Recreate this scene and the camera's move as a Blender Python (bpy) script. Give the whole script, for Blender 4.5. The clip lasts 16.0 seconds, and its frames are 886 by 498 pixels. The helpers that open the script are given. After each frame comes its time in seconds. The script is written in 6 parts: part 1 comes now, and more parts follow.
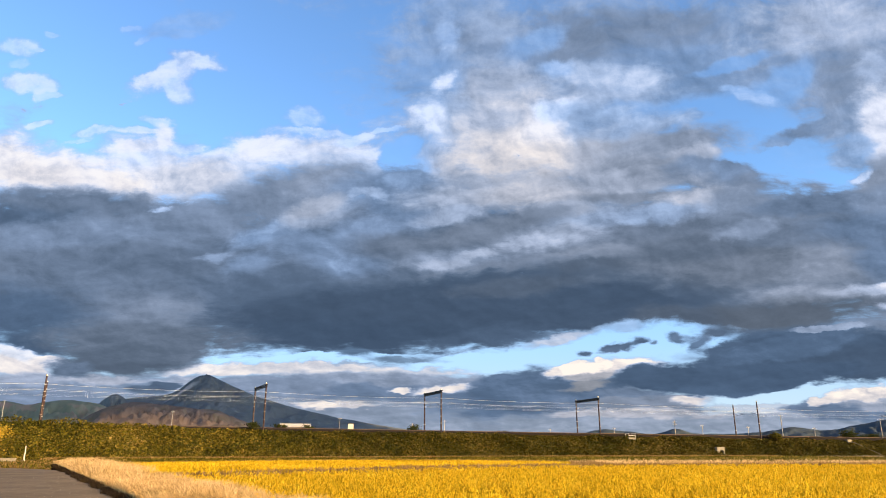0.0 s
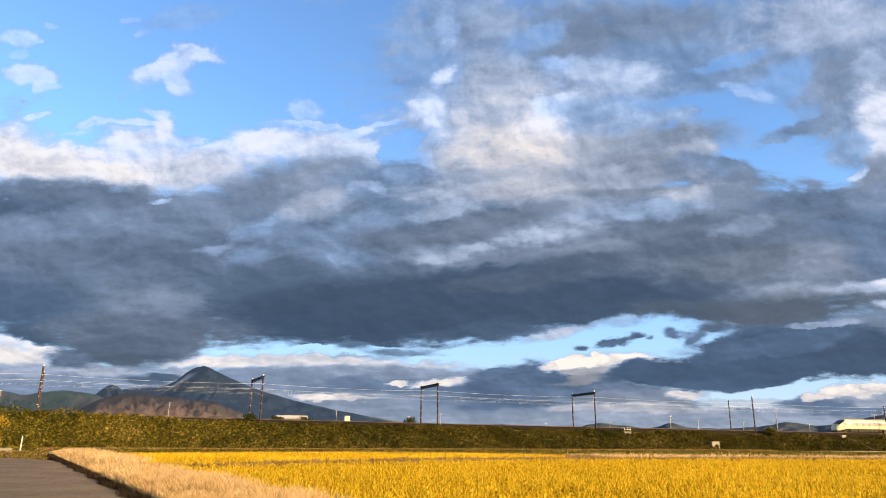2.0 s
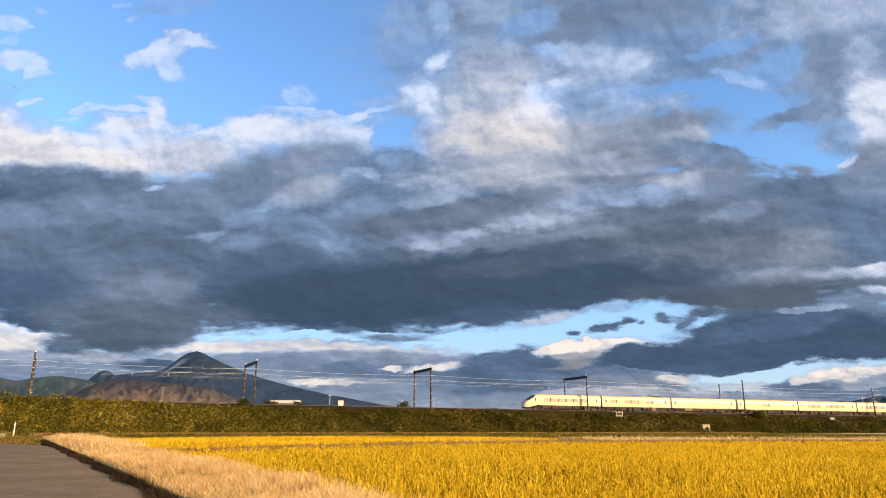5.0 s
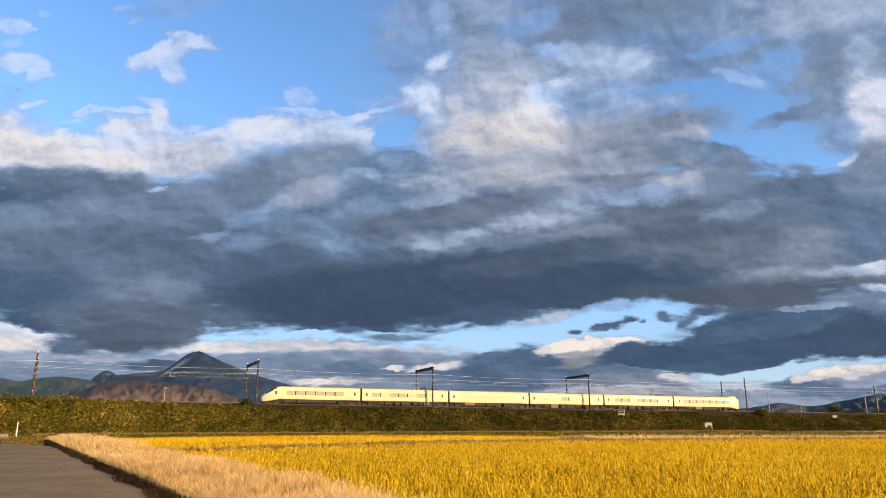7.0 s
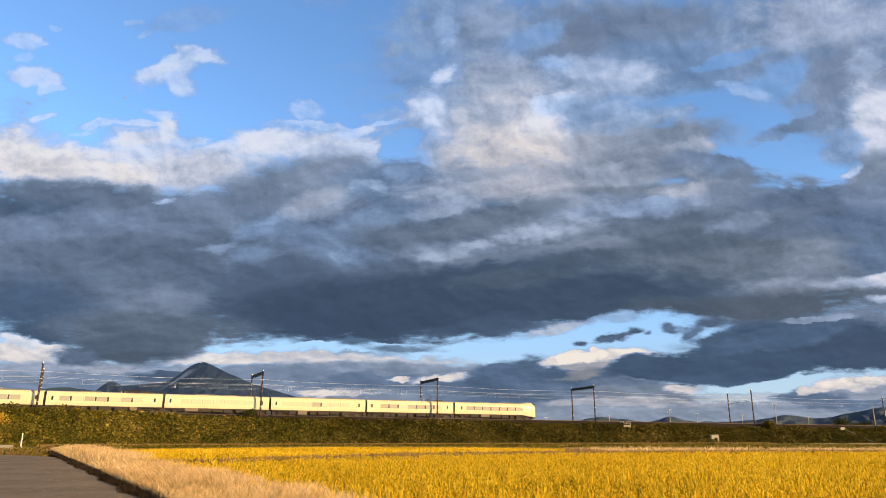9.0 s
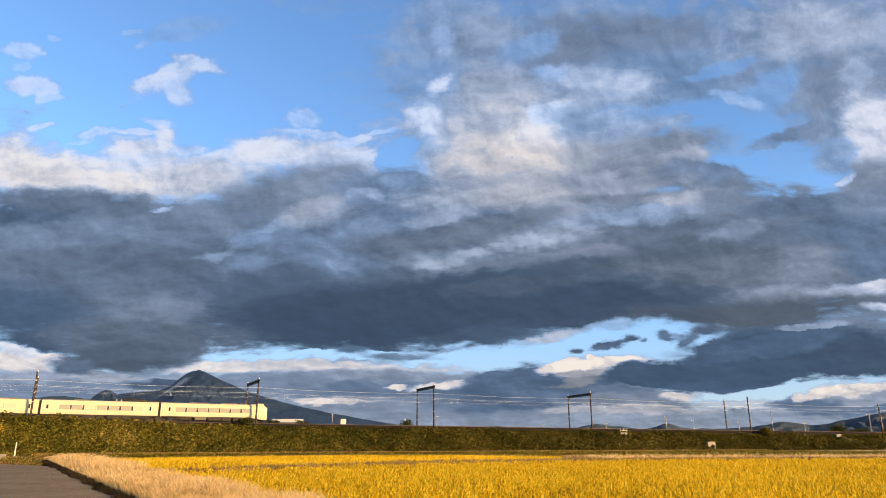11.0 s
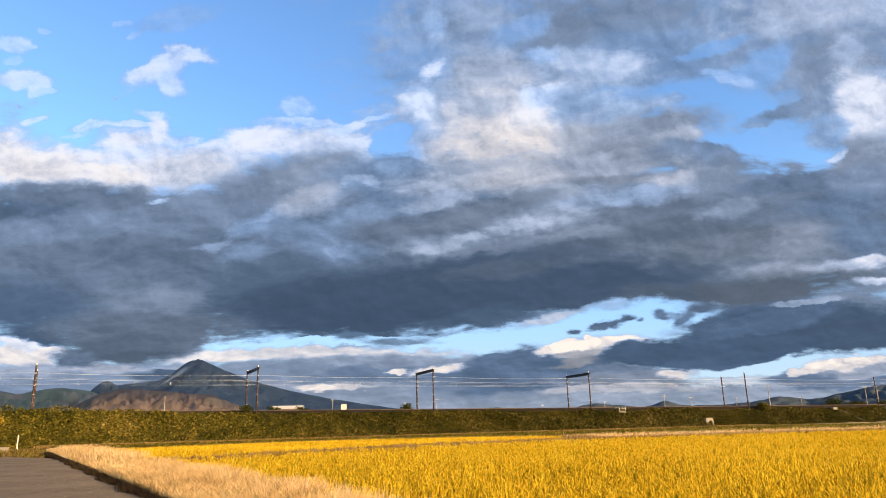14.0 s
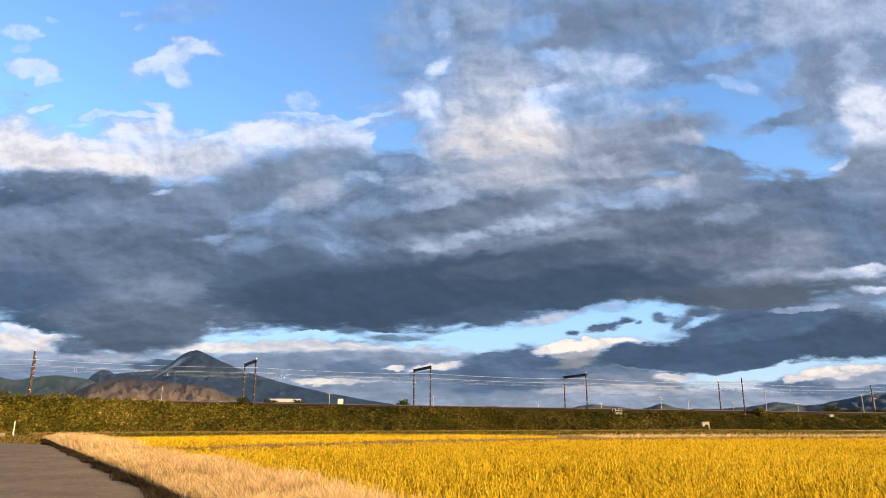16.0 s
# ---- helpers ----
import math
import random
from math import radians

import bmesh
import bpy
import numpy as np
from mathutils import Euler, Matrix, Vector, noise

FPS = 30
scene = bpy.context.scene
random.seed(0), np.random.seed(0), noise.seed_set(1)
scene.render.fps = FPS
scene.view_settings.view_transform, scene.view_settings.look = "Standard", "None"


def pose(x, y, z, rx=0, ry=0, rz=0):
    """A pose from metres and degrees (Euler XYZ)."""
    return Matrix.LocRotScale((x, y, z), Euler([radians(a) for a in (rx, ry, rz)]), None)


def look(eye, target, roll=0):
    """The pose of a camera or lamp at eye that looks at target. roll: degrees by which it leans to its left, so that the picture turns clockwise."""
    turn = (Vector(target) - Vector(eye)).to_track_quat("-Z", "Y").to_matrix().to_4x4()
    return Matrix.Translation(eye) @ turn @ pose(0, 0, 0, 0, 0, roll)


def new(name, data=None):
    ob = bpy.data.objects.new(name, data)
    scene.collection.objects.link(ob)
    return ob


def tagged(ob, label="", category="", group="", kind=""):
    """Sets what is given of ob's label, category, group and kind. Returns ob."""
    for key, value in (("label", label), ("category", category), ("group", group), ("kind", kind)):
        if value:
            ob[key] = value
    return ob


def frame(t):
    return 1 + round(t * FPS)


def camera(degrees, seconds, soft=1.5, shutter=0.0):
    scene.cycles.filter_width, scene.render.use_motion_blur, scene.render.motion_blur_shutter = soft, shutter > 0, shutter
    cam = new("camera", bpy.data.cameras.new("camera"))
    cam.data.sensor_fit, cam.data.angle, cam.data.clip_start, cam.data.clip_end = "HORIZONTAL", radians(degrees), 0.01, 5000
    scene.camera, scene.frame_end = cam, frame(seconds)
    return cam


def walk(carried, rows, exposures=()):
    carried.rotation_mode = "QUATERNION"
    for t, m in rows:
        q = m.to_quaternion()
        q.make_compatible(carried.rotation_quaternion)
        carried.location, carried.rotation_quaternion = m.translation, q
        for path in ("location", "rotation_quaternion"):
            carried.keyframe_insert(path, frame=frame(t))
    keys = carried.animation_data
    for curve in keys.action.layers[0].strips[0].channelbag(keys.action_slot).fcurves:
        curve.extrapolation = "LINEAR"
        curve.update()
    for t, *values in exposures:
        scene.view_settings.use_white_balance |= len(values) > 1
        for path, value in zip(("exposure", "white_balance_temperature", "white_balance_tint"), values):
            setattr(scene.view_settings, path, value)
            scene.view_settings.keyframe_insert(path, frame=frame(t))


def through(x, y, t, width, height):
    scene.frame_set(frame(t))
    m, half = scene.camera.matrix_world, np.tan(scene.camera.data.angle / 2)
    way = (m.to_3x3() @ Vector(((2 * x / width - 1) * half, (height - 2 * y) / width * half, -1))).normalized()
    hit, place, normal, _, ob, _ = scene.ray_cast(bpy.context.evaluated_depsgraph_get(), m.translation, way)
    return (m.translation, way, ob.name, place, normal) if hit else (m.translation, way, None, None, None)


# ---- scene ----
cam = camera(66.3, 16.0, soft=0.75)
EYE = (0.0, 0.0, 1.6)
walk(cam, [
    (0, pose(*EYE, 106.367, -0.048, 0.702)),
    (0.5, pose(*EYE, 106.270, -0.133, 0.672)),
    (1, pose(*EYE, 106.083, -0.262, 0.601)),
    (1.5, pose(*EYE, 105.896, -0.355, 0.517)),
    (2, pose(*EYE, 105.800, -0.407, 0.393)),
    (2.5, pose(*EYE, 105.719, -0.481, 0.207)),
    (3, pose(*EYE, 105.510, -0.641, -0.018)),
    (3.5, pose(*EYE, 105.235, -0.718, -0.179)),
    (4, pose(*EYE, 104.955, -0.533, -0.209)),
    (6.5, pose(*EYE, 104.306, 0.033, -0.045)),
    (7, pose(*EYE, 104.460, 0.000, 0.000)),
    (7.5, pose(*EYE, 104.693, -0.102, 0.107)),
    (8, pose(*EYE, 104.945, -0.148, 0.262)),
    (8.5, pose(*EYE, 105.200, -0.063, 0.381)),
    (9, pose(*EYE, 105.377, -0.106, 0.387)),
    (11.5, pose(*EYE, 106.032, 0.280, -0.081)),
    (12, pose(*EYE, 105.816, 0.672, -0.172)),
    (12.5, pose(*EYE, 105.506, 0.891, -0.142)),
    (13, pose(*EYE, 105.206, 1.088, -0.050)),
    (13.5, pose(*EYE, 104.932, 1.309, 0.042)),
    (14, pose(*EYE, 104.623, 1.411, 0.129)),
    (14.5, pose(*EYE, 104.330, 1.333, 0.208)),
    (15, pose(*EYE, 104.175, 1.000, 0.256)),
    (15.5, pose(*EYE, 104.230, 0.500, 0.140)),
    (16, pose(*EYE, 104.385, -0.022, -0.188)),
], exposures=[(0.0, 1.03, 5800, 10), (4.0, 0.98, 5800, 10), (6.5, 0.85, 5800, 10), (9.0, 0.78, 5800, 10), (11.5, 0.86, 5800, 10), (12.5, 1.0, 5800, 10), (16.0, 1.0, 5800, 10)])

# ---------------------------------------------------------------- light
SUN_AZ, SUN_EL = 121.0, 15.0     # degrees clockwise from the +y axis, and above the horizon

world = bpy.data.worlds.new("sky")
scene.world = world
world.use_nodes = True
_n = world.node_tree.nodes
_sky = _n.new("ShaderNodeTexSky")
_sky.sky_type = "NISHITA"
_sky.sun_disc = False
_sky.sun_elevation = radians(SUN_EL)
_sky.sun_rotation = radians(SUN_AZ)
_sky.air_density, _sky.dust_density, _sky.ozone_density = 1.0, 0.2, 3.0
world.node_tree.links.new(_sky.outputs[0], _n["Background"].inputs[0])
_n["Background"].inputs[1].default_value = 0.15

sun = new("sun", bpy.data.lights.new("sun", "SUN"))
sun.data.energy, sun.data.angle, sun.data.color = 4.4, radians(0.6), (1.0, 0.61, 0.225)
_a, _e = radians(SUN_AZ), radians(SUN_EL)
_to = Vector((math.sin(_a) * math.cos(_e), math.cos(_a) * math.cos(_e), math.sin(_e)))
sun.matrix_world = look(_to * 200, (0, 0, 0))


# ---------------------------------------------------------------- node helpers
class Net:
    """A material's node tree, with short calls for the nodes in use."""

    def __init__(self, name):
        self.mat = bpy.data.materials.new(name)
        self.mat.use_nodes = True
        self.t = self.mat.node_tree
        self.out = self.t.nodes["Material Output"]
        self.bsdf = self.t.nodes["Principled BSDF"]

    def put(self, socket, value):
        if isinstance(value, bpy.types.NodeSocket):
            self.t.links.new(value, socket)
        elif value is not None:
            socket.default_value = value

    def node(self, kind, *values, **props):
        n = self.t.nodes.new("ShaderNode" + kind)
        for k, v in props.items():
            setattr(n, k, v)
        for s, v in zip(n.inputs, values):
            self.put(s, v)
        return n

    def math(self, op, a, b=0.0, c=0.0, clamp=False):
        return self.node("Math", a, b, c, operation=op, use_clamp=clamp).outputs[0]

    def vec(self, op, a, b=(0, 0, 0), c=(0, 0, 0)):
        return self.node("VectorMath", a, b, c, operation=op).outputs[0]

    def coord(self, which="Object"):
        return self.node("TexCoord").outputs[which]

    def noise(self, vector, scale, detail=4.0, rough=0.55, out=0):
        n = self.t.nodes.new("ShaderNodeTexNoise")
        self.put(n.inputs["Vector"], vector)
        n.inputs["Scale"].default_value = scale
        n.inputs["Detail"].default_value = detail
        n.inputs["Roughness"].default_value = rough
        return n.outputs[out]

    def ramp(self, fac, stops, mode="LINEAR"):
        n = self.t.nodes.new("ShaderNodeValToRGB")
        self.put(n.inputs[0], fac)
        n.color_ramp.interpolation = mode
        el = n.color_ramp.elements
        while len(el) < len(stops):
            el.new(0.5)
        for e, (p, c) in zip(el, stops):
            e.position, e.color = p, (*c, 1)
        return n.outputs[0]

    def mix(self, fac, a, b, blend="MIX"):
        n = self.node("MixRGB", blend_type=blend)
        self.put(n.inputs[0], fac)
        for s, v in ((n.inputs[1], a), (n.inputs[2], b)):
            self.put(s, (*v, 1) if isinstance(v, tuple) and len(v) == 3 else v)
        return n.outputs[0]

    def bump(self, height, strength=0.4, distance=0.05):
        n = self.node("Bump")
        n.inputs["Strength"].default_value = strength
        n.inputs["Distance"].default_value = distance
        self.put(n.inputs["Height"], height)
        self.put(self.bsdf.inputs["Normal"], n.outputs[0])

    def surface(self, color=None, rough=None, metal=None, spec=None):
        for key, v in (("Base Color", color), ("Roughness", rough), ("Metallic", metal), ("Specular IOR Level", spec)):
            self.put(self.bsdf.inputs[key], (*v, 1) if isinstance(v, tuple) and len(v) == 3 else v)
        return self.mat


def plain(name, color, rough=0.6, metal=0.0, var=0.18, scale=3.0, grain=40.0, bump=0.15, spec=None):
    """Paint, metal or concrete: one colour with stains at two scales and a fine relief."""
    n = Net(name)
    p = n.coord()
    big, fine = n.noise(p, scale, 5), n.noise(p, grain, 3)
    k = n.math("MULTIPLY_ADD", big, 2 * var, 1 - var)
    k2 = n.math("MULTIPLY_ADD", fine, var, 1 - var / 2)
    col = n.mix(1.0, color, n.math("MULTIPLY", k, k2), "MULTIPLY")
    n.bump(fine, bump, 0.01)
    return n.surface(col, n.math("MULTIPLY_ADD", big, 0.2, rough - 0.1), metal, 0.08 if rough > 0.84 else spec)


def grid_mesh(name, pts, material, close=False):
    """A sheet from an array of rows x columns x 3."""
    r, c, _ = pts.shape
    i = np.arange(r * c).reshape(r, c)
    f = np.stack([i[:-1, :-1], i[:-1, 1:], i[1:, 1:], i[1:, :-1]], -1).reshape(-1, 4)
    e = pts.reshape(-1, 3)[f]
    if np.cross(e[:, 1] - e[:, 0], e[:, 3] - e[:, 0])[:, 2].sum() < 0:
        f = f[:, ::-1]
    me = bpy.data.meshes.new(name)
    me.from_pydata(pts.reshape(-1, 3).tolist(), [], f.tolist())
    me.materials.append(material)
    me.polygons.foreach_set("use_smooth", [True] * len(me.polygons))
    return me


# ---------------------------------------------------------------- cloud deck
# The deck is a far shell. Its chart (u, v) is the tangent plane about a bearing 14.46 degrees above the +y horizon, one unit
# being a tenth of the radius; the clouds lie one before another, far ones first, each with a ragged rim.
SHELL = 4300.0


def srgb(r, g, b):
    return tuple(((v / 255 + 0.055) / 1.055) ** 2.4 for v in (r, g, b))


def cloud_material():
    n = Net("cloud")
    uv = n.node("UVMap", uv_map="chart").outputs[0]
    flat = n.node("SeparateXYZ", uv).outputs
    low = flat[1]
    squeeze = n.math("MULTIPLY", n.math("LOGARITHM", n.math("MULTIPLY_ADD", low, 0.20, 1.0), 2.71828), 7.2)
    wide = n.node("CombineXYZ", n.math("MULTIPLY", flat[0], 0.9), squeeze, 0.0).outputs[0]
    w1 = n.vec("SUBTRACT", n.noise(wide, 0.9, 3, 0.5, 1), (0.5, 0.5, 0.5))
    w2 = n.vec("SUBTRACT", n.noise(wide, 3.2, 5, 0.55, 1), (0.5, 0.5, 0.5))
    p = n.vec("MULTIPLY_ADD", w1, (0.45, 0.22, 0), uv)
    p = n.vec("MULTIPLY_ADD", w2, (0.42, 0.22, 0), p)
    q = n.vec("MULTIPLY_ADD", w1, (0.6, 0.4, 0), wide)
    puff = n.noise(q, 1.5, 8, 0.56)
    puff_up = n.noise(n.vec("ADD", q, (0.06, 0.11, 0.0)), 1.5, 8, 0.56)
    wisp = n.noise(n.vec("MULTIPLY", q, (0.8, 1.9, 1)), 3.6, 6, 0.6)
    edge = n.math("MULTIPLY", n.math("SUBTRACT", n.math("MULTIPLY_ADD", wisp, 0.4, n.math("MULTIPLY", puff, 0.6)), 0.5), 0.85)
    state = [(0.6, 0.0, 0.3)]

    def c(u, v, ru, rv, tilt, light, thick, warm, soft=0.0):
        """One cloud before those already there: middle, radii, tilt, lightness, thickness (0 opens the sky), warmth, softness."""
        size = 0.66 - 0.09 * soft
        m = n.node("Mapping", vector_type="TEXTURE")
        # each rim is nudged a hair by the clouds behind it, so that they are worked out one after another
        n.put(m.inputs["Vector"], n.vec("MULTIPLY_ADD", state[0], (1e-5, 1e-5, 0), p))
        m.inputs["Location"].default_value = (u, v, 0)
        m.inputs["Rotation"].default_value = (0, 0, radians(tilt))
        m.inputs["Scale"].default_value = (ru / size, rv / size, 1)
        g = n.math("ADD", n.node("TexGradient", m.outputs[0], gradient_type="SPHERICAL").outputs[1], edge)
        f = n.node("MapRange", g, 0.17 - 0.04 * soft, 0.48 + 0.24 * soft, 0.0, 1.0, interpolation_type="SMOOTHSTEP").outputs[0]
        state[0] = n.mix(f, state[0], (light, thick, warm))

    # overhead and beyond the edges
    c(2.63, 5.84, 6.67, 1.58, 0, 0.55, 0.85, 0.3, 1)
    c(-10.03, 0.93, 3.17, 1.75, 0, 0.5, 1, 0.4, 1)
    c(10.13, 1.18, 3.17, 2.17, 0, 0.5, 1, 0.4, 1)
    c(10.13, -1.49, 3.50, 0.75, 0, 0.48, 1, 0.3, 1)
    c(-10.03, -1.49, 3.50, 0.67, 0, 0.5, 1, 0.3, 1)
    # thin sheet high on the right
    c(1.80, 2.92, 2.50, 1.00, 0, 0.58, 0.85, 0.3, 1)
    c(0.05, 3.34, 0.75, 0.71, 0, 0.6, 0.75, 0.2, 1)
    c(4.30, 3.22, 2.67, 0.71, 0, 0.55, 0.8, 0.15, 1)
    c(5.88, 3.17, 1.42, 1.17, 0, 0.56, 0.85, 0.4, 1)
    c(5.63, 3.55, 1.08, 0.38, 0, 0.67, 0.9, 0.5, 1)
    c(1.88, 3.38, 0.71, 0.35, 0, 0.5, 0.95, 0.35, 1)
    c(0.55, 3.42, 0.58, 0.33, 0, 0.58, 0.9, 0.3, 1)
    c(3.05, 3.58, 0.83, 0.27, 0, 0.5, 0.9, 0.35, 1)
    c(1.30, 3.34, 0.50, 0.17, 25, 0.6, 0.6, 0, 1)
    c(3.38, 2.67, 0.75, 0.46, -10, 0.53, 0.85, 0, 1)
    c(2.47, 2.67, 0.75, 0.27, 5, 0.62, 0.9, 0.3, 1)
    c(2.80, 2.77, 0.23, 0.17, 0, 0.71, 0.95, 0.3, 1)
    c(0.47, 2.55, 0.67, 0.46, 0, 0.61, 0.95, 0.5, 1)
    c(0.97, 2.67, 0.50, 0.33, 0, 0.65, 0.95, 0.5, 1)
    c(-0.28, 2.76, 0.46, 0.38, 0, 0.57, 0.6, 0.1, 1)
    c(-0.10, 2.81, 0.18, 0.12, 20, 0.8, 0.9, 0.3, 1)
    c(-0.03, 3.47, 0.15, 0.25, 0, 0.7, 0.7, 0.2, 1)
    c(2.09, 2.88, 0.38, 0.17, -10, 0.66, 0.95, 0.3, 1)
    c(1.63, 2.97, 0.25, 0.12, 0, 0.7, 0.7, 0.1, 1)
    # openings to the right
    c(3.88, 2.26, 0.88, 0.27, 4, 0.6, 0.03, 0, 0.5)
    c(4.55, 1.88, 0.54, 0.42, 0, 0.6, 0, 0, 0.5)
    c(4.88, 1.44, 0.83, 0.43, 0, 0.6, 0, 0, 0.5)
    c(5.38, 1.30, 0.42, 0.29, 0, 0.6, 0, 0, 0.5)
    c(5.22, 1.72, 0.50, 0.25, 0, 0.6, 0.15, 0, 0.5)
    c(4.13, 2.99, 0.58, 0.09, 14, 0.6, 0.35, 0, 0.5)
    c(4.88, 2.67, 0.58, 0.25, 30, 0.6, 0.45, 0, 0.5)
    c(2.55, 2.30, 0.50, 0.15, 0, 0.6, 0.55, 0, 0.5)
    c(4.38, 2.51, 0.38, 0.08, -20, 0.7, 0.5, 0.1, 0.5)
    c(3.59, 2.24, 0.13, 0.08, 0, 0.55, 0.5, 0, 0.5)
    c(5.26, 2.07, 0.71, 0.12, 22, 0.5, 0.9, 0.2, 0.5)
    c(4.80, 1.82, 0.25, 0.07, 22, 0.54, 0.8, 0.1, 0.5)
    c(5.97, 2.59, 0.62, 0.62, 35, 0.53, 0.92, 0.4, 0.5)
    c(5.72, 2.17, 0.50, 0.21, 25, 0.55, 0.9, 0.3, 0.5)
    c(6.48, 2.05, 0.54, 0.62, 10, 0.75, 1, 0.5, 0.5)
    c(6.47, 2.30, 0.33, 0.21, 0, 0.8, 1, 0.5, 0.5)
    c(5.80, 1.68, 0.32, 0.29, 0, 0.6, 0.85, 0.1, 0.5)
    c(6.17, 2.92, 0.25, 0.21, 0, 0.64, 0.9, 0.4, 0.5)
    c(6.34, 1.22, 0.67, 0.35, 22, 0.55, 1, 0.5, 0.5)
    c(5.88, 1.32, 0.23, 0.08, 25, 0.78, 0.9, 0.3, 0.5)
    # the tall lit cumulus
    c(0.93, 1.80, 1.67, 0.71, 0, 0.68, 1, 0.7, 1)
    c(-0.03, 1.68, 0.62, 0.50, 0, 0.64, 0.95, 0.3, 1)
    c(-0.12, 2.22, 0.40, 0.35, 0, 0.76, 0.92, 0.2, 1)
    c(-0.16, 2.13, 0.23, 0.23, 0, 0.82, 0.95, 0.3, 1)
    c(0.17, 2.19, 0.32, 0.28, 0, 0.61, 0.95, 0.3, 1)
    c(-0.38, 1.80, 0.30, 0.17, 0, 0.7, 0.75, 0.3, 1)
    c(0.72, 1.97, 0.62, 0.33, 0, 0.75, 1, 0.8, 1)
    c(1.68, 2.01, 0.60, 0.40, 10, 0.83, 1, 0.6, 1)
    c(1.68, 2.02, 0.33, 0.22, 0, 0.89, 1, 0.6, 1)
    c(1.62, 2.34, 0.38, 0.15, 0, 0.79, 0.95, 0.15, 1)
    c(1.05, 1.52, 1.33, 0.35, 3, 0.75, 1, 0.9, 1)
    c(0.63, 2.22, 0.46, 0.18, 0, 0.7, 0.95, 0.6, 1)
    c(2.13, 2.13, 0.42, 0.33, 0, 0.62, 0.9, 0.1, 1)
    c(2.30, 1.72, 0.62, 0.33, 10, 0.65, 1, 0.7, 1)
    c(2.88, 2.09, 0.75, 0.13, 10, 0.64, 0.92, 0.2, 1)
    c(3.30, 1.82, 0.96, 0.23, 6, 0.54, 1, 0.5, 1)
    c(3.42, 1.59, 0.71, 0.14, 10, 0.65, 1, 0.6, 1)
    c(2.88, 1.43, 0.92, 0.25, 3, 0.56, 1, 0.6, 1)
    c(3.84, 1.32, 0.71, 0.28, -8, 0.5, 1, 0.2)
    c(4.05, 1.43, 0.25, 0.15, 0, 0.52, 1, 0.1)
    c(-0.70, 1.47, 0.42, 0.17, 10, 0.66, 0.4, 0, 1)
    # cloudlets high on the left
    c(-4.12, 2.88, 0.60, 0.18, 22, 0.8, 0.72, 0.3, 0.5)
    c(-3.74, 3.08, 0.38, 0.12, -14, 0.83, 0.72, 0.3, 0.5)
    c(-4.03, 2.66, 0.25, 0.17, -35, 0.79, 0.6, 0.25, 0.5)
    c(-4.33, 2.83, 0.33, 0.12, 15, 0.84, 0.75, 0.4, 0.5)
    c(-6.20, 2.79, 0.46, 0.14, -4, 0.82, 0.62, 0.4, 0.5)
    c(-5.97, 2.66, 0.18, 0.12, 0, 0.82, 0.6, 0.4, 0.5)
    c(-6.37, 3.31, 0.33, 0.12, -8, 0.82, 0.5, 0.3, 0.5)
    c(-6.03, 3.25, 0.15, 0.03, 0, 0.82, 0.35, 0.3, 0.5)
    c(-5.91, 2.56, 0.20, 0.05, 5, 0.8, 0.4, 0.3, 0.5)
    c(-6.37, 3.08, 0.21, 0.07, 0, 0.8, 0.22, 0.3, 0.5)
    c(-6.08, 2.18, 0.18, 0.06, 10, 0.84, 0.55, 0.4, 0.5)
    c(-5.83, 3.48, 0.15, 0.05, 0, 0.8, 0.25, 0.3, 0.5)
    c(-4.70, 3.57, 0.12, 0.06, 0, 0.8, 0.28, 0.3, 0.5)
    c(-4.49, 3.38, 0.13, 0.07, 25, 0.8, 0.25, 0.3, 0.5)
    c(-3.95, 3.61, 0.67, 0.17, 10, 0.62, 0.32, 0.2, 0.5)
    c(-5.20, 2.04, 0.30, 0.07, 4, 0.84, 0.55, 0.3, 0.5)
    c(-5.45, 1.91, 0.25, 0.04, 8, 0.84, 0.35, 0.3, 0.5)
    c(-4.55, 2.08, 0.32, 0.06, 0, 0.86, 0.6, 0.4, 0.5)
    c(-4.27, 2.21, 0.25, 0.07, -8, 0.84, 0.42, 0.3, 0.5)
    c(-2.16, 2.24, 0.28, 0.14, 0, 0.8, 0.42, 0.2, 0.5)
    c(-1.87, 2.02, 0.62, 0.05, -3, 0.84, 0.45, 0.2, 0.5)
    c(-0.93, 2.05, 0.18, 0.03, 0, 0.84, 0.45, 0.2, 0.5)
    # the pale crest of the deck on the left
    c(-5.28, 1.59, 0.58, 0.10, 0, 0.84, 0.6, 0.4, 1)
    c(-4.45, 1.63, 0.71, 0.38, 0, 0.81, 0.85, 0.4, 1)
    c(-4.20, 1.97, 0.20, 0.22, 0, 0.88, 0.92, 0.5, 1)
    c(-4.66, 1.82, 0.33, 0.09, 10, 0.86, 0.9, 0.6, 1)
    c(-3.87, 1.79, 0.32, 0.08, 8, 0.82, 0.75, 0.3, 1)
    c(-3.41, 1.65, 0.46, 0.12, 0, 0.82, 0.65, 0.3, 1)
    c(-3.03, 1.47, 0.50, 0.25, 0, 0.77, 0.85, 0.2, 1)
    c(-2.45, 1.73, 0.62, 0.27, 0, 0.83, 0.96, 0.4, 1)
    c(-2.74, 1.80, 0.29, 0.17, 0, 0.87, 0.96, 0.5, 1)
    c(-1.62, 1.68, 0.58, 0.30, -10, 0.77, 0.88, 0.5, 1)
    c(-1.16, 1.57, 0.38, 0.20, -10, 0.82, 0.85, 0.4, 1)
    c(-1.43, 1.91, 0.30, 0.07, 8, 0.84, 0.7, 0.3, 1)
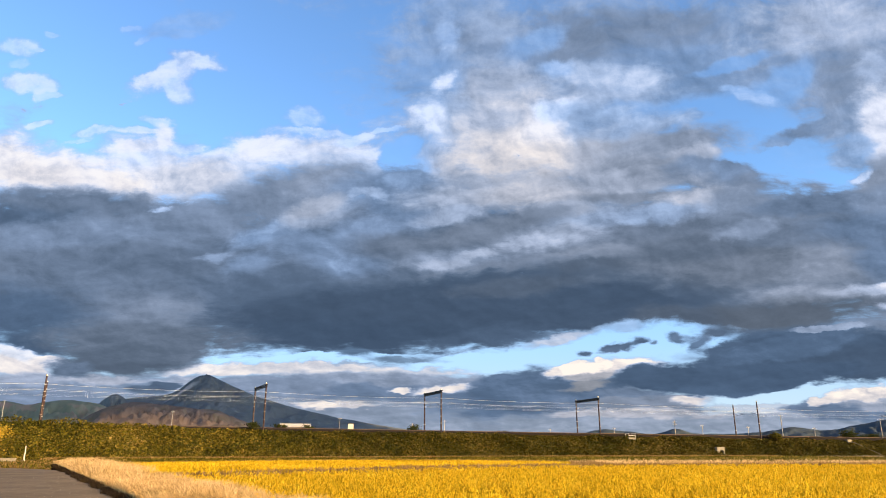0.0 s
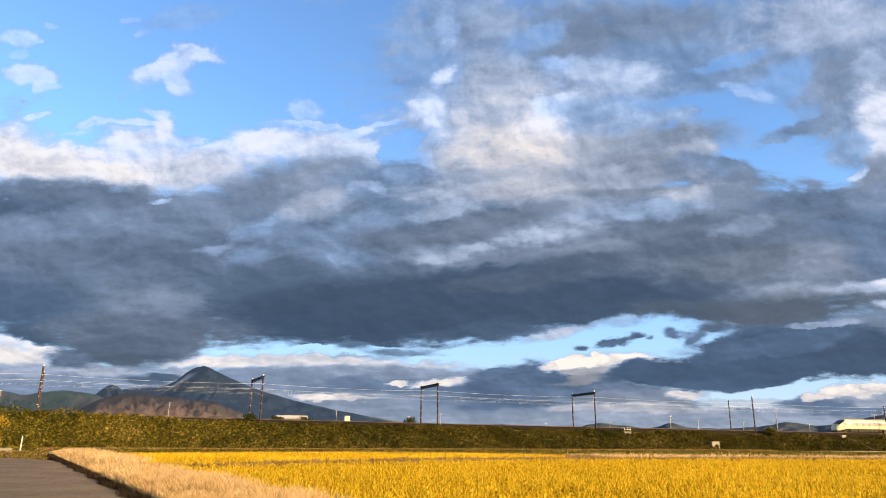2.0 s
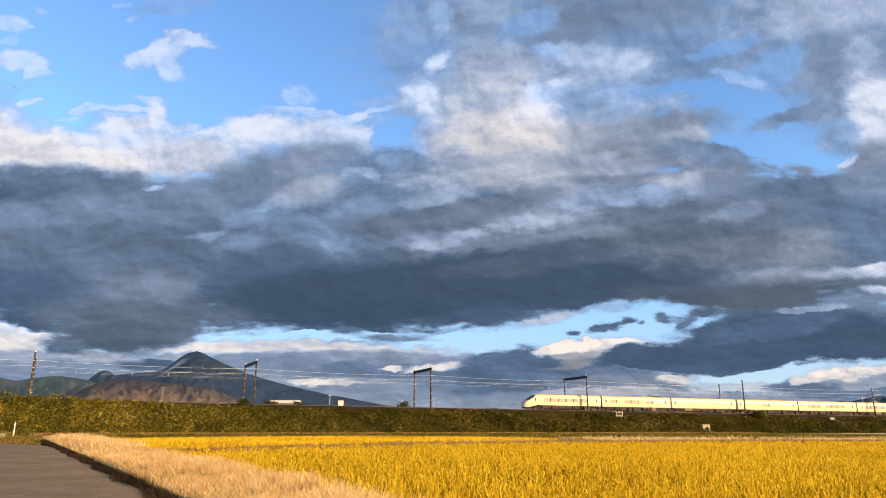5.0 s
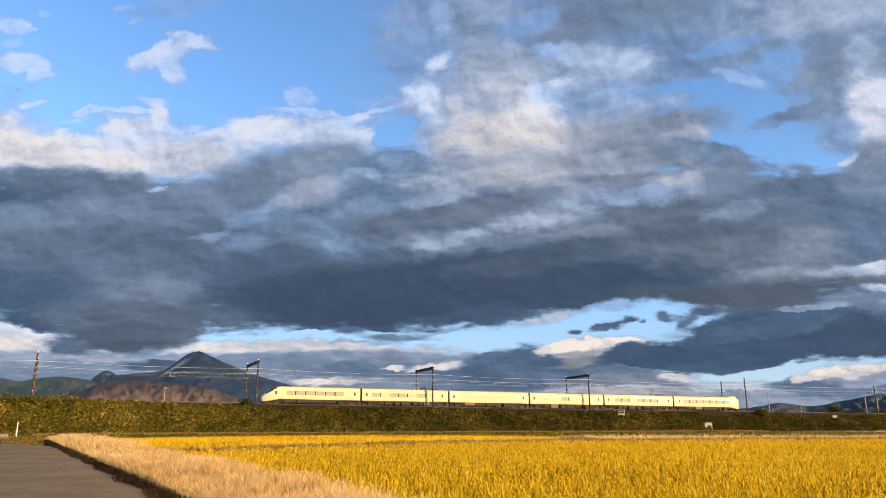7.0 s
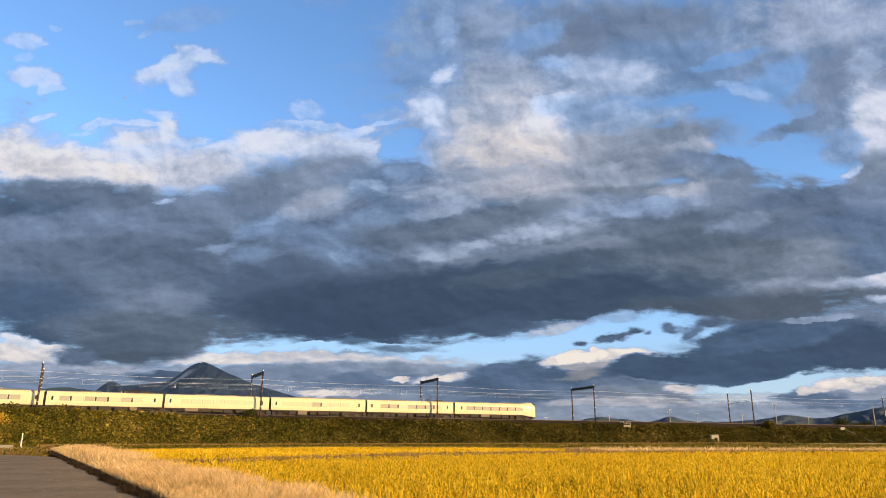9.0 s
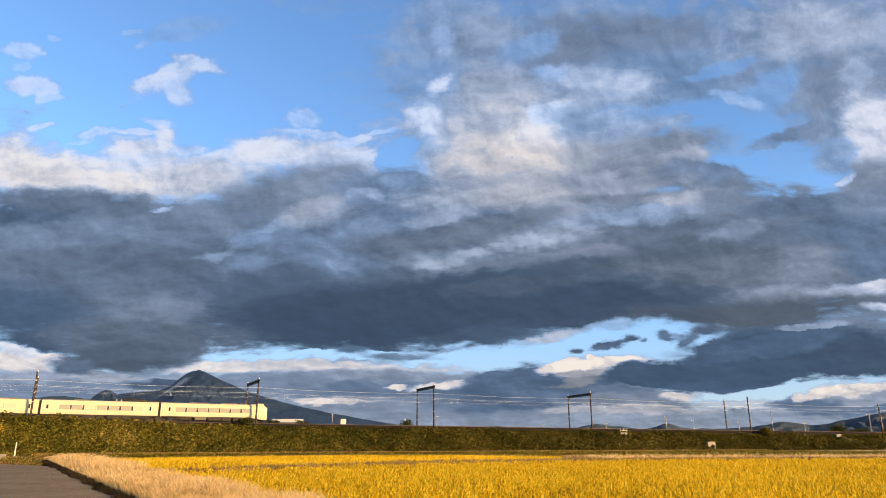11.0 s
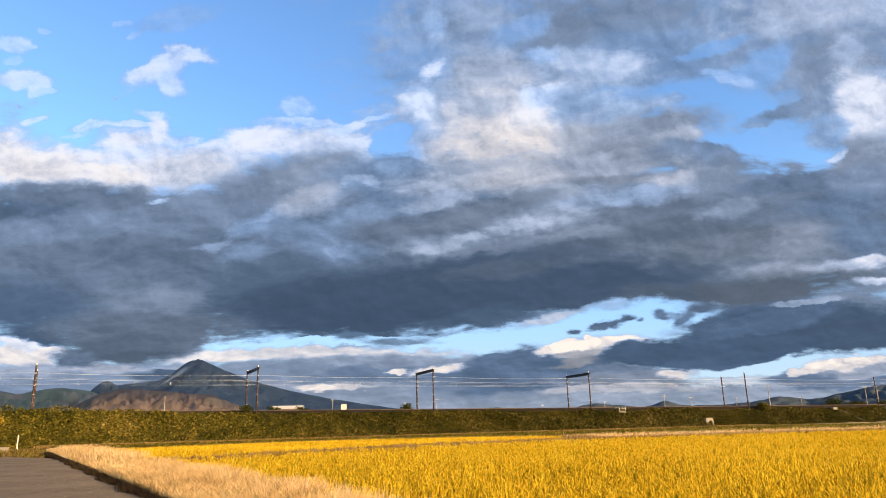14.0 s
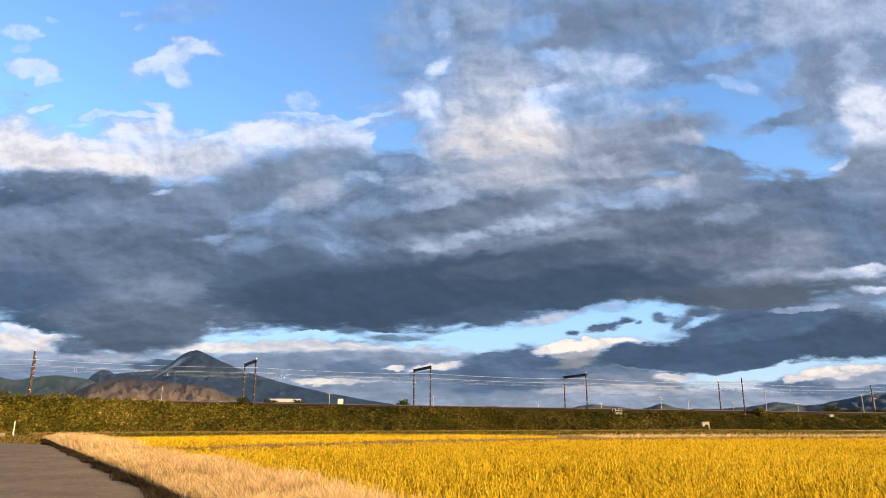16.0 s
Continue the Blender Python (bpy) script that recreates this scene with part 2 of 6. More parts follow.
    c(-0.70, 1.76, 0.33, 0.17, 20, 0.6, 0.1, 0)
    c(-0.78, 1.52, 0.27, 0.15, 0, 0.6, 0.08, 0)
    c(-3.78, 1.32, 1.00, 0.32, 0, 0.76, 1, 0.6, 1)
    c(-6.28, 1.55, 1.08, 0.40, -16, 0.86, 1, 0.7, 1)
    c(-5.37, 1.30, 1.04, 0.30, -9, 0.88, 1, 0.7, 1)
    c(-6.03, 1.38, 0.58, 0.18, -8, 0.8, 1, 0.8, 1)
    c(-4.66, 1.16, 0.50, 0.17, -18, 0.88, 1, 0.8, 1)
    # the deck
    c(-5.03, 0.09, 4.67, 0.98, -2, 0.46, 1, 0.35)
    c(-0.70, 0.01, 3.50, 1.25, 4, 0.43, 1, 0.25)
    c(3.47, 0.09, 3.83, 1.04, 2, 0.45, 1, 0.45)
    c(6.13, 0.26, 2.25, 0.88, 4, 0.47, 1, 0.4)
    c(-5.53, 0.99, 1.42, 0.20, -3, 0.44, 1, 0.3, 1)
    c(-2.53, 1.05, 1.25, 0.35, 14, 0.5, 1, 0.35, 1)
    c(-1.87, 1.30, 0.58, 0.22, 10, 0.55, 1, 0.45, 1)
    c(-1.20, 1.18, 0.58, 0.25, 0, 0.54, 1, 0.1, 1)
    c(-0.66, 1.05, 0.58, 0.42, 0, 0.49, 1, 0)
    c(-0.70, 1.30, 0.33, 0.12, 0, 0.54, 1, 0)
    c(0.30, 1.05, 1.00, 0.25, 4, 0.62, 1, 0.5, 1)
    c(1.47, 1.13, 1.08, 0.25, 2, 0.66, 1, 0.8, 1)
    c(2.55, 1.26, 1.00, 0.18, 0, 0.59, 1, 0.6, 1)
    c(2.72, 1.04, 1.00, 0.09, 2, 0.5, 1, 0.6, 1)
    c(3.59, 0.97, 0.52, 0.18, 5, 0.67, 1, 0.7, 1)
    c(4.30, 0.93, 0.58, 0.21, 0, 0.52, 1, 0.4, 1)
    c(5.30, 0.91, 0.92, 0.17, 4, 0.46, 1, 0.2)
    c(6.30, 0.93, 0.50, 0.25, 15, 0.52, 1, 0.3, 1)
    c(-4.20, 0.91, 0.10, 0.04, 0, 0.72, 1, 0.1, 1)
    c(-6.20, 0.76, 0.75, 0.18, 0, 0.4, 1, 0.1, 1)
    c(-5.28, 0.54, 1.92, 0.22, 3, 0.51, 1, 0.25, 1)
    c(-3.62, 0.80, 0.75, 0.18, 6, 0.5, 1, 0.3, 1)
    c(-4.41, 0.13, 1.75, 0.20, 0, 0.43, 1, 0.3, 1)
    c(-5.70, -0.17, 1.08, 0.17, 0, 0.46, 1, 0.3, 1)
    c(-4.62, -0.66, 1.58, 0.32, 0, 0.47, 1, 0.4, 1)
    c(-4.12, -0.66, 0.92, 0.20, 3, 0.52, 1, 0.45, 1)
    c(-6.20, -0.66, 0.92, 0.42, 0, 0.39, 1, 0, 1)
    c(-6.03, -1.09, 0.62, 0.18, -8, 0.36, 1, 0, 1)
    c(-2.62, 0.55, 0.54, 0.15, 15, 0.55, 1, 0, 1)
    c(-2.58, 0.62, 0.27, 0.07, 12, 0.6, 1, 0.05, 1)
    c(-2.87, 0.09, 0.38, 0.15, 10, 0.53, 1, 0.1, 1)
    c(-3.37, 0.22, 0.27, 0.06, 8, 0.56, 1, 0.2, 1)
    c(-2.03, 0.38, 0.54, 0.25, 0, 0.51, 1, 0.1, 1)
    c(-1.95, 0.76, 0.50, 0.13, 10, 0.58, 1, 0.4, 1)
    c(-1.99, 0.91, 0.42, 0.11, 18, 0.6, 1, 0.6, 1)
    c(-1.20, 0.57, 0.71, 0.18, 8, 0.55, 1, 0.1, 1)
    c(-1.49, 0.07, 0.54, 0.17, 0, 0.5, 1, 0.1, 1)
    c(-1.53, 0.09, 0.21, 0.08, 0, 0.56, 1, 0.1, 1)
    c(0.05, 0.78, 0.62, 0.10, 10, 0.6, 1, 0.4, 1)
    c(-1.20, 1.09, 0.27, 0.06, 0, 0.66, 1, 0.2, 1)
    c(1.97, 0.76, 0.75, 0.18, 6, 0.59, 1, 0.3, 1)
    c(1.63, 0.86, 0.50, 0.10, 5, 0.67, 1, 0.6, 1)
    c(3.05, 0.79, 0.71, 0.12, 4, 0.6, 1, 0.2, 1)
    c(-0.53, 0.34, 0.79, 0.17, -5, 0.42, 1, 0.4, 1)
    c(0.63, 0.61, 1.17, 0.15, 12, 0.47, 1, 0.5, 1)
    c(0.13, 0.14, 0.65, 0.15, 4, 0.57, 1, 0.4, 1)
    c(-0.07, 0.09, 0.33, 0.07, 0, 0.63, 1, 0.5, 1)
    c(0.38, 0.22, 0.29, 0.07, 10, 0.66, 1, 0.5, 1)
    c(1.47, 0.44, 0.71, 0.17, 6, 0.61, 1, 0.5, 1)
    c(1.30, 0.42, 0.38, 0.08, 5, 0.68, 1, 0.5, 1)
    c(1.80, 0.17, 0.79, 0.13, 10, 0.57, 1, 0.6, 1)
    c(0.72, -0.03, 1.33, 0.15, 8, 0.49, 1, 0.5, 1)
    c(-2.53, -0.37, 0.92, 0.33, 0, 0.4, 1, 0.2, 1)
    c(2.63, -0.24, 2.17, 0.38, 2, 0.36, 1, 0.25, 1)
    c(2.22, 0.03, 0.92, 0.13, 5, 0.38, 1, 0.4, 1)
    c(0.13, -0.59, 3.58, 0.47, 3, 0.33, 1, 0.1)
    c(-1.53, -0.95, 1.67, 0.27, 0, 0.32, 1, 0.05, 1)
    c(1.13, -0.24, 1.08, 0.12, 5, 0.37, 1, 0.4, 1)
    c(4.30, 0.09, 1.75, 0.38, 0, 0.45, 1, 0.6, 1)
    c(3.72, 0.34, 0.92, 0.18, 6, 0.41, 1, 0.5, 1)
    c(5.47, 0.07, 0.62, 0.32, 10, 0.53, 1, 0.6, 1)
    c(4.72, 0.51, 0.83, 0.18, -8, 0.44, 1, 0.4, 1)
    c(4.30, 0.57, 0.50, 0.10, 5, 0.54, 1, 0.4, 1)
    c(6.01, 0.57, 0.75, 0.22, 0, 0.46, 1, 0.1, 1)
    c(6.34, 0.13, 0.50, 0.30, 0, 0.46, 1, 0.1, 1)
    c(5.22, -0.38, 0.92, 0.12, 3, 0.55, 1, 0.6, 1)
    c(6.22, -0.31, 0.71, 0.10, 6, 0.7, 1, 0.5, 1)
    c(6.47, -0.24, 0.33, 0.07, 4, 0.78, 1, 0.6, 1)
    c(4.55, -0.99, 1.67, 0.30, 3, 0.43, 1, 0, 1)
    c(4.72, -0.66, 1.79, 0.18, 4, 0.38, 1, 0.7, 1)
    c(3.30, -0.72, 0.58, 0.17, 0, 0.36, 1, 0.5, 1)
    c(6.43, -0.56, 0.27, 0.05, 0, 0.82, 1, 0.5, 1)
    c(6.22, -0.99, 0.67, 0.38, 0, 0.5, 1, 0.4, 1)
    # the bright slot under the deck
    c(1.80, -1.18, 1.50, 0.18, 9, 0.6, 0, 0)
    c(2.92, -1.04, 1.08, 0.25, 4, 0.6, 0, 0)
    c(0.13, -1.32, 2.00, 0.09, 5, 0.6, 0, 0)
    c(-1.70, -1.29, 1.25, 0.07, 2, 0.6, 0.05, 0)
    c(-3.16, -1.38, 0.75, 0.05, 3, 0.6, 0.1, 0)
    c(3.51, -0.96, 0.42, 0.13, 0, 0.6, 0, 0)
    c(-1.37, -1.20, 0.21, 0.07, 0, 0.36, 0.9, 0, 1)
    c(-0.70, -1.30, 0.50, 0.06, 0, 0.4, 0.8, 0.2, 1)
    c(-1.53, -1.38, 0.67, 0.03, 0, 0.5, 0.7, 0.3, 1)
    c(2.51, -0.83, 0.27, 0.07, 5, 0.6, 0.6, 0.3, 1)
    c(1.59, -1.01, 0.50, 0.07, 12, 0.66, 0.85, 0.7, 1)
    c(1.30, -0.95, 0.25, 0.05, 10, 0.44, 0.9, 0.3, 1)
    c(2.42, -1.12, 0.25, 0.05, 9, 0.4, 1, 0.1, 1)
    c(2.73, -1.04, 0.12, 0.07, 10, 0.38, 1, 0.1, 1)
    c(2.92, -1.05, 0.07, 0.04, 20, 0.45, 0.9, 0.1, 1)
    c(3.30, -0.98, 0.15, 0.07, 0, 0.42, 0.95, 0.1, 1)
    c(3.59, -1.04, 0.14, 0.11, 35, 0.42, 0.95, 0, 1)
    c(1.90, -1.19, 0.11, 0.05, 5, 0.4, 1, 0.1, 1)
    c(3.80, -0.87, 0.25, 0.08, 0, 0.4, 1, 0.2, 1)
    c(0.47, -0.99, 0.92, 0.12, 6, 0.36, 1, 0.1, 1)
    # low clouds along the horizon
    c(-4.03, -1.91, 4.33, 0.43, 0, 0.52, 0.97, 0.3, 0.4)
    c(0.13, -2.08, 4.17, 0.42, 0, 0.54, 0.97, 0.55, 0.4)
    c(4.30, -2.20, 3.75, 0.21, 0, 0.56, 0.95, 0.6, 0.4)
    c(-2.87, -1.45, 1.08, 0.09, 0, 0.8, 0.95, 0.95, 0.4)
    c(-1.87, -1.46, 1.08, 0.10, 0, 0.77, 0.96, 0.9, 0.4)
    c(-0.62, -1.51, 0.83, 0.07, 3, 0.74, 0.9, 0.8, 0.4)
    c(-3.62, -1.43, 0.50, 0.07, 5, 0.84, 0.95, 0.9, 0.4)
    c(-1.12, -1.66, 2.00, 0.15, 0, 0.56, 1, 0.5, 0.4)
    c(-1.03, -1.79, 1.67, 0.11, 0, 0.46, 1, 0.2, 0.4)
    c(-2.37, -1.70, 0.67, 0.13, 0, 0.53, 1, 0.4, 0.4)
    c(-1.53, -1.98, 0.42, 0.03, 0, 0.74, 1, 1, 0.4)
    c(-1.99, -1.94, 0.17, 0.04, 0, 0.76, 1, 1, 0.4)
    c(-0.12, -1.73, 0.38, 0.06, 4, 0.84, 1, 1, 0.4)
    c(-0.74, -1.73, 0.18, 0.03, 0, 0.82, 1, 1, 0.4)
    c(-6.33, -1.38, 0.58, 0.17, -12, 0.8, 1, 0.9, 0.4)
    c(-5.87, -1.31, 0.30, 0.07, 0, 0.86, 1, 0.9, 0.4)
    c(-6.37, -1.20, 0.33, 0.10, -15, 0.84, 0.9, 0.7, 0.4)
    c(-6.12, -1.62, 0.75, 0.13, 0, 0.62, 1, 0.55, 0.4)
    c(-6.03, -1.84, 0.92, 0.18, 0, 0.53, 1, 0.35, 0.4)
    c(-5.03, -1.59, 0.58, 0.07, 0, 0.64, 1, 0.7, 0.4)
    c(-3.78, -1.66, 0.50, 0.12, 0, 0.63, 1, 0.6, 0.4)
    c(-4.45, -1.03, 1.46, 0.28, 0, 0.42, 1, 0.5, 0.4)
    c(-4.70, -1.32, 1.00, 0.21, 2, 0.38, 1, 0.5, 0.4)
    c(-4.41, -1.24, 0.67, 0.10, 0, 0.41, 1, 0.5, 0.4)
    c(-5.53, -1.43, 0.33, 0.12, 0, 0.42, 1, 0.3, 0.4)
    c(1.38, -1.78, 1.42, 0.28, 8, 0.41, 1, 0.05, 0.4)
    c(0.84, -1.66, 0.67, 0.18, 14, 0.42, 1, 0.05, 0.4)
    c(1.34, -1.56, 0.33, 0.10, 10, 0.42, 1, 0.05, 0.4)
    c(1.80, -1.89, 1.00, 0.22, 0, 0.43, 1, 0.1, 0.4)
    c(2.09, -1.43, 0.38, 0.14, 8, 0.68, 1, 1, 0.4)
    c(2.47, -1.36, 0.33, 0.10, 10, 0.8, 1, 1, 0.4)
    c(1.62, -1.44, 0.22, 0.07, 10, 0.82, 1, 1, 0.4)
    c(2.76, -1.39, 0.38, 0.12, 0, 0.84, 1, 1, 0.4)
    c(1.97, -1.43, 0.20, 0.10, 0, 0.9, 1, 1, 0.4)
    c(2.05, -1.66, 0.42, 0.07, 10, 0.52, 1, 1, 0.4)
    c(2.40, -1.70, 0.33, 0.13, 30, 0.44, 1, 0.2, 0.4)
    # the dark mass on the right
    c(3.05, -1.95, 1.25, 0.13, 0, 0.51, 1, 0.6)
    c(3.76, -1.88, 0.54, 0.07, 3, 0.76, 1, 1)
    c(2.63, -2.08, 1.33, 0.07, 0, 0.64, 1, 0.9)
    c(4.84, -1.82, 1.17, 0.17, 6, 0.6, 0, 0)
    c(6.30, -1.66, 0.75, 0.08, 0, 0.6, 0.1, 0)
    c(4.47, -2.01, 0.75, 0.07, 0, 0.66, 0.7, 0.8)
    c(5.97, -1.93, 0.92, 0.21, 6, 0.61, 1, 0.65)
    c(6.09, -1.78, 0.58, 0.10, 0, 0.76, 1, 1)
    c(5.55, -1.82, 0.25, 0.07, 0, 0.8, 1, 1)
    c(5.34, -2.01, 0.50, 0.11, 0, 0.46, 1, 0.2)
    c(6.22, -2.09, 0.92, 0.08, 0, 0.47, 1, 0.2)
    c(3.30, -1.57, 0.98, 0.23, 3, 0.35, 1, 0)
    c(2.80, -1.57, 0.33, 0.17, 0, 0.36, 1, 0)
    c(4.22, -1.32, 0.83, 0.35, 18, 0.36, 1, 0)
    c(3.97, -1.20, 0.33, 0.15, 20, 0.39, 1, 0)
    c(5.55, -1.26, 1.67, 0.35, 0, 0.35, 1, 0.05)
    c(6.22, -1.38, 1.08, 0.22, 0, 0.34, 1, 0.1)
    c(4.88, -1.12, 1.00, 0.17, 8, 0.4, 1, 0)
    c(4.22, -1.70, 1.00, 0.10, 5, 0.38, 1, 0)
    c(5.47, -0.87, 0.50, 0.05, 0, 0.58, 1, 0.4)
    c(-4.13, -1.68, 0.28, 0.07, 4, 0.38, 1, 0.2)
    c(-4.41, -1.74, 0.22, 0.06, 0, 0.42, 1, 0.2, 0.4)
    c(1.80, -1.38, 0.13, 0.08, 0, 0.92, 1, 1)
    c(2.17, -1.34, 0.15, 0.09, 0, 0.93, 1, 1)
    c(2.05, -1.53, 0.28, 0.07, 5, 0.6, 1, 1, 0.4)
    c(5.80, -1.76, 0.15, 0.07, 0, 0.84, 1, 1)
    c(6.22, -1.74, 0.22, 0.07, 0, 0.85, 1, 1)
    c(5.30, -1.89, 0.17, 0.05, 0, 0.78, 1, 1)
    c(-1.87, -1.96, 0.15, 0.03, 0, 0.82, 1, 1)
    c(4.80, -1.51, 1.08, 0.17, 3, 0.35, 1, 0)
    c(2.55, -1.78, 0.50, 0.07, 0, 0.46, 1, 0.3, 0.4)
    light, thick, warm = n.node("SeparateColor", state[0]).outputs[:3]
    heads = n.vec("MULTIPLY_ADD", w2, (0.25, 0.25, 0), wide)
    small = n.math("SUBTRACT", n.noise(heads, 5.0, 5, 0.55), n.noise(n.vec("ADD", heads, (0.02, 0.035, 0.0)), 5.0, 5, 0.55))
    relief = n.math("MULTIPLY_ADD", small, 0.3, n.math("SUBTRACT", puff, puff_up))
    amp = n.math("MULTIPLY_ADD", n.math("MAXIMUM", n.math("SUBTRACT", light, 0.3), 0.0), 1.25, 0.07)
    b = n.math("MULTIPLY_ADD", n.math("MULTIPLY", relief, amp), 0.75, light)
    b = n.math("MULTIPLY_ADD", n.math("MULTIPLY", n.math("SUBTRACT", puff, 0.5), amp), 0.42, b)
    b = n.math("MULTIPLY_ADD", n.math("MULTIPLY", n.math("SUBTRACT", wisp, 0.5), amp), 0.22, b)
    b = n.math("MULTIPLY_ADD", n.math("SUBTRACT", b, 0.5), 1.10, 0.505)
    cool = n.ramp(b, [(0.24, srgb(46, 59, 75)), (0.40, srgb(83, 100, 121)), (0.55, srgb(121, 140, 166)), (0.70, srgb(159, 181, 211)), (0.88, srgb(209, 223, 246))])
    rosy = n.ramp(b, [(0.24, srgb(57, 62, 67)), (0.40, srgb(98, 102, 107)), (0.55, srgb(141, 141, 144)), (0.70, srgb(187, 181, 180)), (0.85, srgb(230, 215, 202)), (0.95, srgb(252, 234, 212))])
    glow = n.node("Emission", n.mix(warm, cool, rosy), CLOUD_GLOW).outputs[0]
    clear = n.node("BsdfTransparent").outputs[0]
    haze = n.node("MapRange", low, 1.0, -2.0, 0.0, 0.90, interpolation_type="SMOOTHSTEP").outputs[0]
    far = n.ramp(n.math("MULTIPLY_ADD", low, 0.2, 0.6), [(0.16, (0.60, 0.70, 0.72)), (0.38, (0.40, 0.58, 0.80)), (0.55, (0.27, 0.47, 0.80)), (1.0, (0.20, 0.42, 0.85))])
    veil = n.node("MixShader", haze, clear, n.node("Emission", far, CLOUD_GLOW).outputs[0]).outputs[0]
    cover = n.math("MULTIPLY_ADD", n.math("MULTIPLY", n.math("MULTIPLY", thick, n.math("SUBTRACT", 1.0, thick)), n.math("SUBTRACT", wisp, 0.5)), 3.0, thick, clamp=True)
    n.put(n.out.inputs[0], n.node("MixShader", cover, veil, glow).outputs[0])
    return n.mat


CLOUD_GLOW = 0.565


def cloud_deck():
    nu, nv = 120, 84
    us, vs = np.linspace(-12.0, 12.0, nu), np.linspace(-3.2, 9.0, nv)
    tilt = radians(14.46)
    verts, chart = [], []
    for v in vs:
        for u in us:
            d = Vector((u / 10, 1.0, v / 10)).normalized()
            y, z = d.y * math.cos(tilt) - d.z * math.sin(tilt), d.y * math.sin(tilt) + d.z * math.cos(tilt)
            verts.append((d.x * SHELL, y * SHELL, z * SHELL))
            chart.append((u, v))
    faces = [(j * nu + i, j * nu + i + 1, (j + 1) * nu + i + 1, (j + 1) * nu + i) for j in range(nv - 1) for i in range(nu - 1)]
    me = bpy.data.meshes.new("cloud_deck")
    me.from_pydata(verts, [], faces)
    layer = me.uv_layers.new(name="chart")
    idx = np.empty(len(me.loops), np.int32)
    me.loops.foreach_get("vertex_index", idx)
    layer.data.foreach_set("uv", np.array(chart, np.float32)[idx].ravel())
    me.polygons.foreach_set("use_smooth", [True] * len(me.polygons))
    ob = new("backdrop", me)
    me.materials.append(cloud_material())
    return tagged(ob, "broken grey and white evening clouds drifting over blue sky", "cloud deck", kind="structure")


cloud_backdrop = cloud_deck()


def overcast_material():
    n = Net("overcast")
    uv = n.node("UVMap", uv_map="chart").outputs[0]
    p = n.coord("Object")
    big, fine = n.noise(p, 0.0006, 6, 0.55), n.noise(p, 0.003, 5, 0.6)
    rim = n.math("MULTIPLY_ADD", n.math("SUBTRACT", big, 0.5), 0.12, n.node("SeparateXYZ", uv).outputs[1])
    cover = n.node("MapRange", rim, 0.0, 0.06, 0.0, 0.97, interpolation_type="SMOOTHSTEP").outputs[0]
    color = n.ramp(n.math("MULTIPLY_ADD", fine, 0.4, n.math("MULTIPLY", big, 0.6)), [(0.3, (0.05, 0.05, 0.055)), (0.7, (0.17, 0.155, 0.145))])
    glow = n.node("Emission", color, CLOUD_GLOW).outputs[0]
    clear = n.node("BsdfTransparent").outputs[0]
    n.put(n.out.inputs[0], n.node("MixShader", cover, clear, glow).outputs[0])
    return n.mat


def overcast():
    """An unseen deck overhead and behind, added to dim the sky light: the low sun shines in under its rim."""
    na, ne = 96, 24
    a = np.linspace(0, 2 * np.pi, na)
    w = np.clip((np.abs(np.angle(np.exp(1j * a))) - radians(52)) / radians(30), 0, 1)
    # the added rim hangs low to block sky light, except toward the sun
    sun_gap = np.exp(-(np.angle(np.exp(1j * (a - radians(SUN_AZ)))) / radians(38)) ** 2)
    low = 9.0 + 11.8 * sun_gap
    rim = np.radians(52 - (52 - low) * w * w * (3 - 2 * w))
    f = np.linspace(0, 1, ne)[:, None]
    el = rim[None, :] + (np.pi / 2 - rim[None, :]) * f
    r = SHELL + 60
    pts = np.stack([r * np.cos(el) * np.sin(a)[None, :], r * np.cos(el) * np.cos(a)[None, :], r * np.sin(el)], -1)
    me = grid_mesh("overcast", pts, overcast_material())
    layer = me.uv_layers.new(name="chart")
    idx = np.empty(len(me.loops), np.int32)
    me.loops.foreach_get("vertex_index", idx)
    chart = np.stack([np.broadcast_to(a[None, :], el.shape), np.broadcast_to(f, el.shape)], -1).reshape(-1, 2)
    layer.data.foreach_set("uv", chart.astype(np.float32)[idx].ravel())
    return tagged(new("backdrop", me), "unseen grey cloud deck overhead, added to dim the sky light", "cloud deck", kind="structure")


unseen_deck = overcast()


# ---------------------------------------------------------------- mesh helpers
def part(name, bm, material, parent=None, label=""):
    """Links a bmesh as one mesh object, under a thing or under a part."""
    me = bpy.data.meshes.new(name)
    bm.to_mesh(me)
    bm.free()
    me.materials.append(material)
    ob = new(name, me)
    ob.parent = parent
    return tagged(ob, label)


def shared(name, me, parent, m, label=""):
    """One more object on the same mesh."""
    ob = new(name, me)
    ob.parent = parent
    ob.matrix_basis = m
    return tagged(ob, label)


def thing(name, label, category, m=None, group="", kind=""):
    ob = new(name)
    if m is not None:
        ob.matrix_basis = m
    return tagged(ob, label, category, group, kind)


def add_box(bm, x0, x1, y0, y1, z0, z1, bevel=0.0, m=None):
    c = bmesh.ops.create_cube(bm, size=1.0)["verts"]
    for v in c:
        v.co = Vector((x0 + (v.co.x + 0.5) * (x1 - x0), y0 + (v.co.y + 0.5) * (y1 - y0), z0 + (v.co.z + 0.5) * (z1 - z0)))
    if bevel:
        es = list({e for v in c for e in v.link_edges})
        c = bmesh.ops.bevel(bm, geom=es, offset=bevel, segments=2, affect="EDGES")["verts"]
    if m is not None:
        bmesh.ops.transform(bm, matrix=m, verts=list({v for v in c}))
    return bm


def box(*a, **k):
    return add_box(bmesh.new(), *a, **k)


